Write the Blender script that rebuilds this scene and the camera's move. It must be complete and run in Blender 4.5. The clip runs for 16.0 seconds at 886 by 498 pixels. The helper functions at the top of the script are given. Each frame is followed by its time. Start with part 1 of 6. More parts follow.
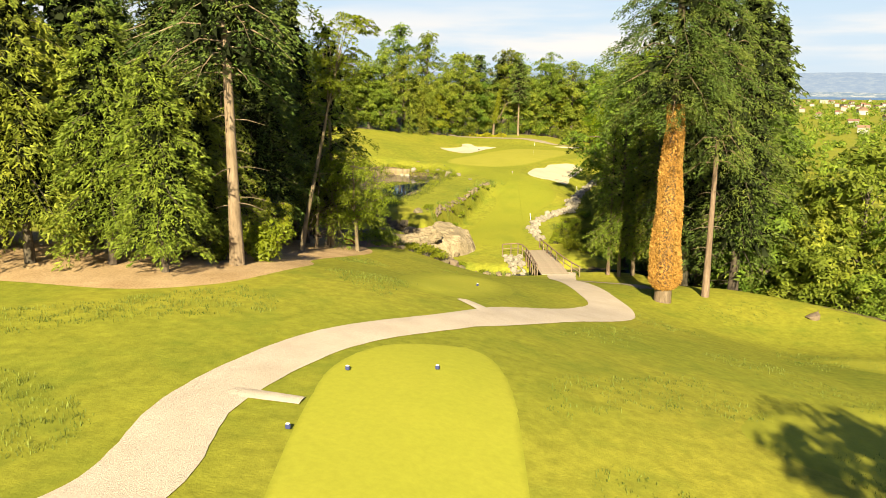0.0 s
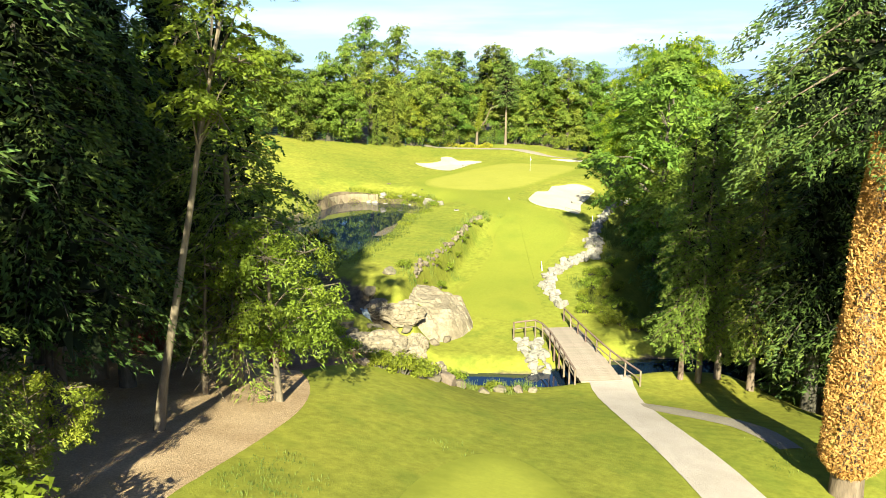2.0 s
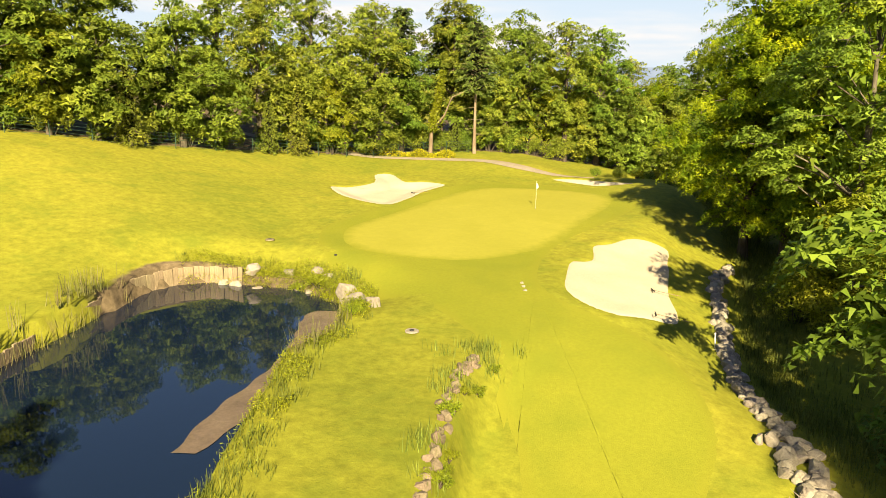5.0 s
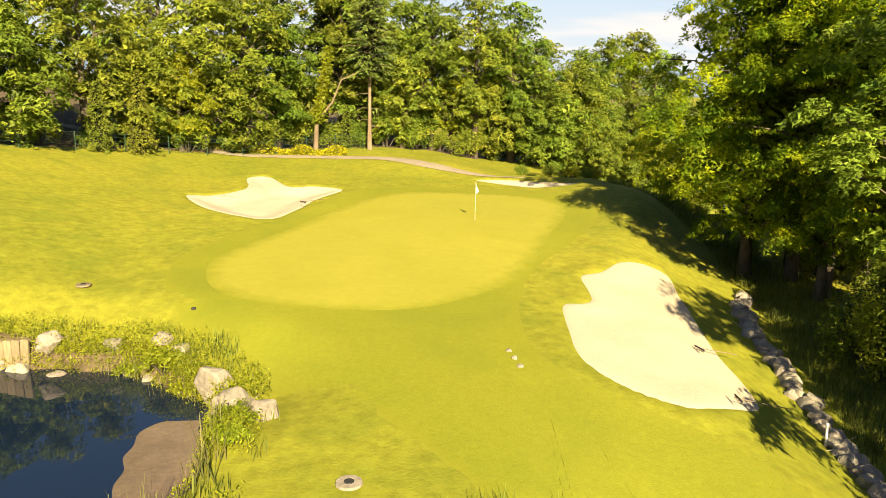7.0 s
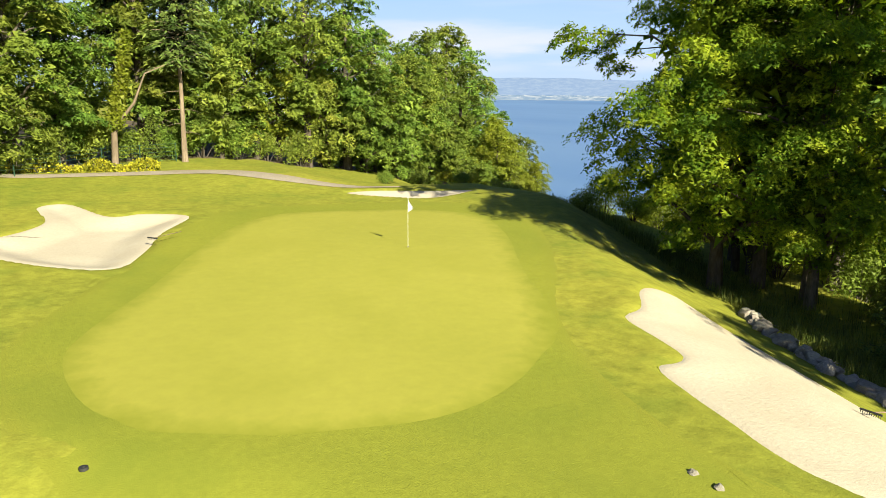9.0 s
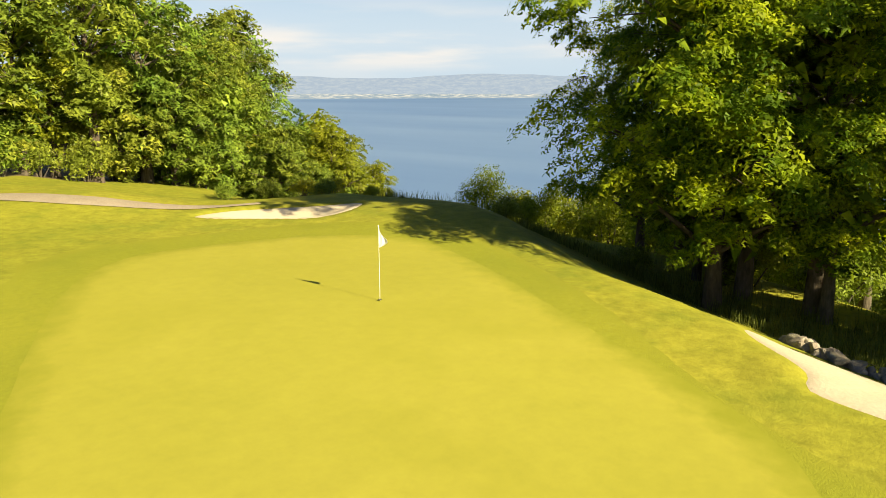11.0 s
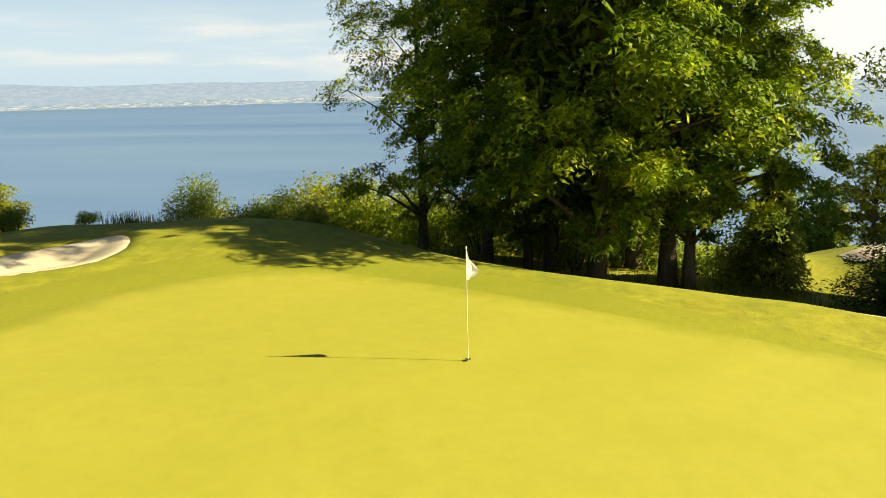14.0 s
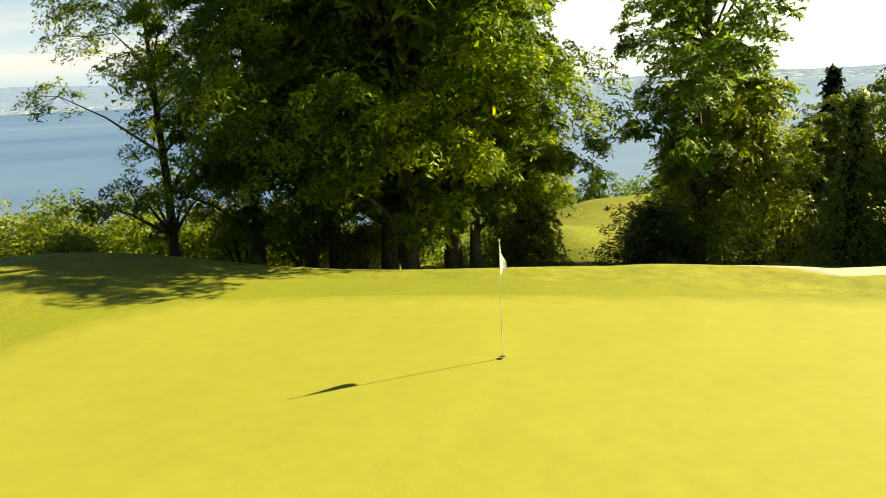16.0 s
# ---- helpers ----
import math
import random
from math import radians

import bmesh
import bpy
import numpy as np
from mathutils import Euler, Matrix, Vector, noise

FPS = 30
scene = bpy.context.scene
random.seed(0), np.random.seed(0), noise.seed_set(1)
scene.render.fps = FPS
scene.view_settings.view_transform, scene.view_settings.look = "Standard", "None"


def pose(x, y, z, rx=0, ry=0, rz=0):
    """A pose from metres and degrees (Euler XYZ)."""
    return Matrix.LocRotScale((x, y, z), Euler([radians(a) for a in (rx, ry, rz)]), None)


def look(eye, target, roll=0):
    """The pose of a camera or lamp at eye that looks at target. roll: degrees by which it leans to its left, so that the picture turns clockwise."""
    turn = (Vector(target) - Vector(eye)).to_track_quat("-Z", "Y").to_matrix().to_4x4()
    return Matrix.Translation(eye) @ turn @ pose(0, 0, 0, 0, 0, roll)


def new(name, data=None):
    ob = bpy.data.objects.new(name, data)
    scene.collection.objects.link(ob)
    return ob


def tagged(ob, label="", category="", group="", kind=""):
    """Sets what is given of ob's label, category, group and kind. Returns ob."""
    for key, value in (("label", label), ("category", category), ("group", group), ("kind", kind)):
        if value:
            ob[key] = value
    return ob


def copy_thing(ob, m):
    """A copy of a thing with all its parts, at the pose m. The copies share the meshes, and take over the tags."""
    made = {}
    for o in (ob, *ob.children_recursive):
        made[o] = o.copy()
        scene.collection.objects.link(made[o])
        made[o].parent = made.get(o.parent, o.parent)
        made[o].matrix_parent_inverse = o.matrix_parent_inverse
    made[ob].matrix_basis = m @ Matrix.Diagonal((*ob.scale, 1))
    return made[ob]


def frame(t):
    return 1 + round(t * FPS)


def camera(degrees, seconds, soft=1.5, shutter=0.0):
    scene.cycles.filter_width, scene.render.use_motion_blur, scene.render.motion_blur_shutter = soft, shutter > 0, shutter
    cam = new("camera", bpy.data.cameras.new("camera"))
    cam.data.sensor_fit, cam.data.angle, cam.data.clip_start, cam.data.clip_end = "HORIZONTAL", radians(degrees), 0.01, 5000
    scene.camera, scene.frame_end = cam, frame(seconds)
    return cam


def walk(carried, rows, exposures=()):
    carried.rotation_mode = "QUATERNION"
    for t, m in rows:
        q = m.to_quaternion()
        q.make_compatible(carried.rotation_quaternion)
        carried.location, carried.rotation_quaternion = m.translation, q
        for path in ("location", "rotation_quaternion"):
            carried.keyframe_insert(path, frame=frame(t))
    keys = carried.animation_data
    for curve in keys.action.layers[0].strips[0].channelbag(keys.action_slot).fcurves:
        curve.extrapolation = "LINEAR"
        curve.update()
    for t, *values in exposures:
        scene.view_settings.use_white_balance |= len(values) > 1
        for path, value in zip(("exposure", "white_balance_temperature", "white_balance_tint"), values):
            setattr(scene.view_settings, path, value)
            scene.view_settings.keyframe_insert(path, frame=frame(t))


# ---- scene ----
cam = camera(60.0, 16.0, 0.85)
PATH = [
    (0, (8.776, -126.285, 11.478), (8.415, -124.364, 11.055), 0.4),
    (0.5, (7.474, -121.26, 11.506), (7.123, -119.337, 11.085), 0.4),
    (1, (6.191, -115.622, 11.531), (5.854, -113.695, 11.113), 0.2),
    (1.5, (5.002, -109.376, 11.701), (4.678, -107.448, 11.28), -0.2),
    (2, (3.668, -102.881, 11.895), (3.378, -100.949, 11.469), -0.1),
    (2.5, (2.458, -95.444, 11.813), (2.214, -93.505, 11.386), -0.3),
    (3, (1.501, -88.168, 11.789), (1.292, -86.226, 11.358), -0.9),
    (3.2, (1.069, -84.725, 11.712), (0.87, -82.783, 11.274), -1.2),
    (5.3, (-3.813, -53.639, 9.175), (-3.91, -51.69, 8.737), 1.5),
    (5.5, (-4.098, -51.971, 8.924), (-4.161, -50.021, 8.484), 1.5),
    (6, (-4.792, -48.133, 8.34), (-4.767, -46.182, 7.903), 1.4),
    (6.5, (-5.48, -44.54, 7.976), (-5.36, -42.591, 7.542), 1.4),
    (7, (-6.235, -41.093, 7.617), (-6.022, -39.152, 7.187), 1.2),
    (7.5, (-7.356, -37.823, 7.368), (-7.038, -35.895, 6.94), 1.2),
    (8, (-8.769, -34.681, 6.974), (-8.299, -32.783, 6.555), 1.0),
    (8.5, (-10.276, -31.711, 6.655), (-9.63, -29.863, 6.247), 0.8),
    (9, (-11.594, -28.865, 6.487), (-10.78, -27.083, 6.081), 0.4),
    (9.2, (-12.143, -27.725, 6.325), (-11.262, -25.975, 5.925), 0.2),
    (11.3, (-12.774, -14.315, 5.677), (-11.371, -12.95, 5.268), -0.3),
    (11.5, (-12.622, -13.26, 5.555), (-11.18, -11.935, 5.148), -0.3),
    (12, (-12.603, -10.843, 5.452), (-11.044, -9.656, 5.053), 0.1),
    (12.5, (-12.398, -8.388, 5.208), (-10.721, -7.373, 4.81), -0.5),
    (13, (-12.615, -6.332, 5.072), (-10.835, -5.512, 4.675), -1.1),
    (13.5, (-12.982, -4.296, 5.009), (-11.12, -3.687, 4.607), -1.3),
    (14, (-13.002, -2.256, 4.911), (-11.083, -1.862, 4.505), -1.4),
    (14.5, (-12.994, -0.334, 4.758), (-11.041, -0.169, 4.358), -1.5),
    (15, (-12.712, 1.447, 4.674), (-10.753, 1.384, 4.273), -1.7),
    (15.5, (-12.667, 3.221, 4.842), (-10.737, 2.895, 4.431), -2.2),
    (16, (-11.749, 4.683, 4.79), (-9.883, 4.097, 4.371), -2.6),
]
EXPOSURES = [(0, 1.82, 6700, 4), (1, 1.97, 6500, 2), (1.5, 2.07, 6000, -2), (2.2, 2.2, 5200, 0), (3.2, 2.05, 4700, 4), (5.3, 1.9, 7250, 8), (7, 1.9, 7250, 8), (8, 1.71, 6400, 2), (9.1, 1.68, 5600, 4), (11.4, 1.72, 7000, 4), (13, 1.74, 7000, 2), (16, 1.82, 6950, -5)]
walk(cam, [(t, look(eye, target, roll)) for t, eye, target, roll in PATH], EXPOSURES)


# ---------------------------------------------------------------- light
SUN_TO = Vector((0.33, -3.19, 1.78)).normalized()
sun = new("sun", bpy.data.lights.new("sun", "SUN"))
sun.data.energy, sun.data.angle, sun.data.color = 5.0, radians(0.55), (1.0, 0.84, 0.53)
sun.matrix_world = look((0, 0, 60), Vector((0, 0, 60)) - SUN_TO)
world = bpy.data.worlds.new("sky")
scene.world = world
world.use_nodes = True
wn, wl = world.node_tree.nodes, world.node_tree.links
wn.clear()
sky = wn.new("ShaderNodeTexSky")
sky.sky_type, sky.sun_disc = "NISHITA", False
sky.sun_elevation, sky.sun_rotation = math.asin(SUN_TO.z), math.atan2(SUN_TO.x, SUN_TO.y)
sky.altitude, sky.air_density, sky.dust_density, sky.ozone_density = 450, 1.0, 1.0, 2.0
wcoord, wsep = wn.new("ShaderNodeTexCoord"), wn.new("ShaderNodeSeparateXYZ")
wmap, wnoise = wn.new("ShaderNodeMapping"), wn.new("ShaderNodeTexNoise")
wmap.inputs["Scale"].default_value = (1.6, 1.6, 13)
wnoise.inputs["Scale"].default_value, wnoise.inputs["Detail"].default_value = 2.2, 7


def world_math(kind, a, b):
    node = wn.new("ShaderNodeMath")
    node.operation = kind
    for i, v in enumerate((a, b)):
        if isinstance(v, float):
            node.inputs[i].default_value = v
        else:
            wl.new(v, node.inputs[i])
    return node.outputs[0]


def world_range(value, lo, hi, a, b):
    node = wn.new("ShaderNodeMapRange")
    node.interpolation_type = "SMOOTHSTEP"
    for k, v in zip(("From Min", "From Max", "To Min", "To Max"), (lo, hi, a, b)):
        node.inputs[k].default_value = v
    wl.new(value, node.inputs["Value"])
    return node.outputs[0]


def world_mix(fac, under, over):
    node = wn.new("ShaderNodeMixRGB")
    wl.new(fac, node.inputs["Fac"])
    wl.new(under, node.inputs["Color1"])
    node.inputs["Color2"].default_value = (*over, 1)
    return node.outputs[0]


wbg, wout = wn.new("ShaderNodeBackground"), wn.new("ShaderNodeOutputWorld")
wbg.inputs["Strength"].default_value = 0.030
wl.new(wcoord.outputs["Generated"], wsep.inputs[0])
wl.new(wcoord.outputs["Generated"], wmap.inputs[0])
wl.new(wmap.outputs[0], wnoise.inputs["Vector"])
wtint = wn.new("ShaderNodeMixRGB")
wtint.blend_type = "MULTIPLY"
wtint.inputs["Fac"].default_value, wtint.inputs["Color2"].default_value = 1.0, (0.96, 0.98, 1.2, 1)
wl.new(sky.outputs[0], wtint.inputs["Color1"])
# haze low in the sky, whiter towards the sun, with streaks of cloud above the horizon
low = world_range(wsep.outputs["Z"], 0.05, 0.26, 0.9, 0.0)
glow = world_math("MULTIPLY", world_range(wsep.outputs["Z"], 0.1, 0.4, 0.95, 0.0), world_range(wsep.outputs["Y"], 0.0, -0.42, 0.0, 1.0))
bank_z = world_math("MULTIPLY", world_range(wsep.outputs["Z"], 0.015, 0.045, 0.25, 1.0), world_range(wsep.outputs["Z"], 0.045, 0.13, 1.0, 0.0))
streak = world_math("MULTIPLY", bank_z, world_range(wnoise.outputs["Fac"], 0.42, 0.66, 0.1, 0.9))
col = world_mix(low, wtint.outputs[0], (6.4, 7.8, 9.6))
col = world_mix(streak, col, (10.6, 9.6, 9.2))
col = world_mix(glow, col, (12.0, 11.4, 10.8))
wl.new(col, wbg.inputs["Color"])
wl.new(wbg.outputs[0], wout.inputs[0])


# ---------------------------------------------------------------- materials
def material(name, colors, scale=1.0, rough=0.8, bump=0.0, bump_scale=40.0, fine=None, stretch=(1, 1, 1), metal=0.0, spread=0.0, leaf=0.0, patches=None, specular=0.3, rim=None, bare=None):
    """Noise between colours at one scale, a second scale of mottling, relief, and variation from object to object."""
    m = bpy.data.materials.new(name)
    m.use_nodes = True
    n, l = m.node_tree.nodes, m.node_tree.links
    b = n["Principled BSDF"]
    b.inputs["Roughness"].default_value, b.inputs["Metallic"].default_value = rough, metal
    b.inputs["Specular IOR Level"].default_value = specular
    coord, mp = n.new("ShaderNodeTexCoord"), n.new("ShaderNodeMapping")
    mp.inputs["Scale"].default_value = stretch
    l.new(coord.outputs["Object"], mp.inputs[0])

    def noise_of(s, detail=5.0, rough_=0.6):
        t = n.new("ShaderNodeTexNoise")
        t.inputs["Scale"].default_value, t.inputs["Detail"].default_value, t.inputs["Roughness"].default_value = s, detail, rough_
        l.new(mp.outputs[0], t.inputs["Vector"])
        return t

    ramp = n.new("ShaderNodeValToRGB")
    while len(ramp.color_ramp.elements) < len(colors):
        ramp.color_ramp.elements.new(0.5)
    for i, (e, c) in enumerate(zip(ramp.color_ramp.elements, colors)):
        e.position, e.color = 0.3 + 0.4 * i / max(1, len(colors) - 1), (*c, 1)
    base = noise_of(scale)
    l.new(base.outputs["Fac"], ramp.inputs[0])
    col = ramp.outputs[0]
    if fine:
        f, mr, mx = noise_of(fine[0], 6.0, 0.7), n.new("ShaderNodeMapRange"), n.new("ShaderNodeMixRGB")
        mr.inputs["From Min"].default_value, mr.inputs["From Max"].default_value = 0.3, 0.7
        mr.inputs["To Min"].default_value, mr.inputs["To Max"].default_value = 1 - fine[1], 1 + fine[1]
        mx.blend_type, mx.inputs["Fac"].default_value = "MULTIPLY", 1
        l.new(f.outputs["Fac"], mr.inputs["Value"])
        l.new(col, mx.inputs["Color1"])
        l.new(mr.outputs[0], mx.inputs["Color2"])
        col = mx.outputs[0]
    if patches:
        f, mr, mx = noise_of(patches[0], 3.0), n.new("ShaderNodeMapRange"), n.new("ShaderNodeMixRGB")
        mr.inputs["From Min"].default_value, mr.inputs["From Max"].default_value = 0.5, 0.68
        mr.inputs["To Max"].default_value = patches[2]
        mx.inputs["Color2"].default_value = (*patches[1], 1)
        l.new(f.outputs["Fac"], mr.inputs["Value"])
        l.new(mr.outputs[0], mx.inputs["Fac"])
        l.new(col, mx.inputs["Color1"])
        col = mx.outputs[0]
    if spread:
        info, hsv, mr, mv = n.new("ShaderNodeObjectInfo"), n.new("ShaderNodeHueSaturation"), n.new("ShaderNodeMapRange"), n.new("ShaderNodeMapRange")
        mr.inputs["To Min"].default_value, mr.inputs["To Max"].default_value = 0.5 - 0.07 * spread, 0.5 + 0.04 * spread
        mv.inputs["To Min"].default_value, mv.inputs["To Max"].default_value = 1 - 0.5 * spread, 1 + 0.5 * spread
        wh = n.new("ShaderNodeTexWhiteNoise")
        wh.noise_dimensions = "1D"
        l.new(info.outputs["Random"], wh.inputs["W"])
        l.new(info.outputs["Random"], mr.inputs["Value"])
        l.new(wh.outputs["Value"], mv.inputs["Value"])
        l.new(mr.outputs[0], hsv.inputs["Hue"])
        l.new(mv.outputs[0], hsv.inputs["Value"])
        l.new(col, hsv.inputs["Color"])
        col = hsv.outputs[0]
    if rim:
        at, mx, wob, ad = n.new("ShaderNodeAttribute"), n.new("ShaderNodeMixRGB"), noise_of(1.6, 4.0), n.new("ShaderNodeMapRange")
        at.attribute_name = "core"
        sm = n.new("ShaderNodeMath")
        sm.operation = "ADD"
        ad.inputs["From Min"].default_value, ad.inputs["From Max"].default_value = 0.55, 1.25
        l.new(at.outputs["Fac"], sm.inputs[0])
        l.new(wob.outputs["Fac"], sm.inputs[1])
        l.new(sm.outputs[0], ad.inputs["Value"])
        l.new(ad.outputs[0], mx.inputs["Fac"])
        mx.inputs["Color1"].default_value = (*rim, 1)
        l.new(col, mx.inputs["Color2"])
        col = mx.outputs[0]
    if bare:
        at, mx, wob, ad, sm = n.new("ShaderNodeAttribute"), n.new("ShaderNodeMixRGB"), noise_of(0.9, 5.0), n.new("ShaderNodeMapRange"), n.new("ShaderNodeMath")
        at.attribute_name, sm.operation = "bare", "ADD"
        ad.inputs["From Min"].default_value, ad.inputs["From Max"].default_value = 0.85, 1.15
        soil, sr = noise_of(2.5, 6.0), n.new("ShaderNodeValToRGB")
        sr.color_ramp.elements[0].position, sr.color_ramp.elements[0].color = 0.3, (*(c * 0.5 for c in bare), 1)
        sr.color_ramp.elements[1].position, sr.color_ramp.elements[1].color = 0.7, (*(c * 1.4 for c in bare), 1)
        l.new(soil.outputs["Fac"], sr.inputs[0])
        l.new(at.outputs["Fac"], sm.inputs[0])
        l.new(wob.outputs["Fac"], sm.inputs[1])
        l.new(sm.outputs[0], ad.inputs["Value"])
        l.new(ad.outputs[0], mx.inputs["Fac"])
        l.new(col, mx.inputs["Color1"])
        l.new(sr.outputs[0], mx.inputs["Color2"])
        col = mx.outputs[0]
    l.new(col, b.inputs["Base Color"])
    if bump:
        t, bp = noise_of(bump_scale, 6.0, 0.65), n.new("ShaderNodeBump")
        bp.inputs["Strength"].default_value, bp.inputs["Distance"].default_value = min(1, bump), 0.05
        l.new(t.outputs["Fac"], bp.inputs["Height"])
        l.new(bp.outputs[0], b.inputs["Normal"])
    if leaf:
        isl, hsv2, mr2 = n.new("ShaderNodeNewGeometry"), n.new("ShaderNodeHueSaturation"), n.new("ShaderNodeMapRange")
        mr2.inputs["To Min"].default_value, mr2.inputs["To Max"].default_value = 0.6, 1.42
        l.new(isl.outputs["Random Per Island"], mr2.inputs["Value"])
        l.new(mr2.outputs[0], hsv2.inputs["Value"])
        l.new(col, hsv2.inputs["Color"])
        l.new(hsv2.outputs[0], b.inputs["Base Color"])
        tr, mix, out = n.new("ShaderNodeBsdfTranslucent"), n.new("ShaderNodeMixShader"), n["Material Output"]
        mix.inputs[0].default_value = leaf
        thin = n.new("ShaderNodeHueSaturation")
        thin.inputs["Hue"].default_value, thin.inputs["Saturation"].default_value, thin.inputs["Value"].default_value = 0.505, 1.05, 1.22
        l.new(hsv2.outputs[0], thin.inputs["Color"])
        l.new(thin.outputs[0], tr.inputs["Color"])
        l.new(b.outputs[0], mix.inputs[1])
        l.new(tr.outputs[0], mix.inputs[2])
        l.new(mix.outputs[0], out.inputs["Surface"])
    return m


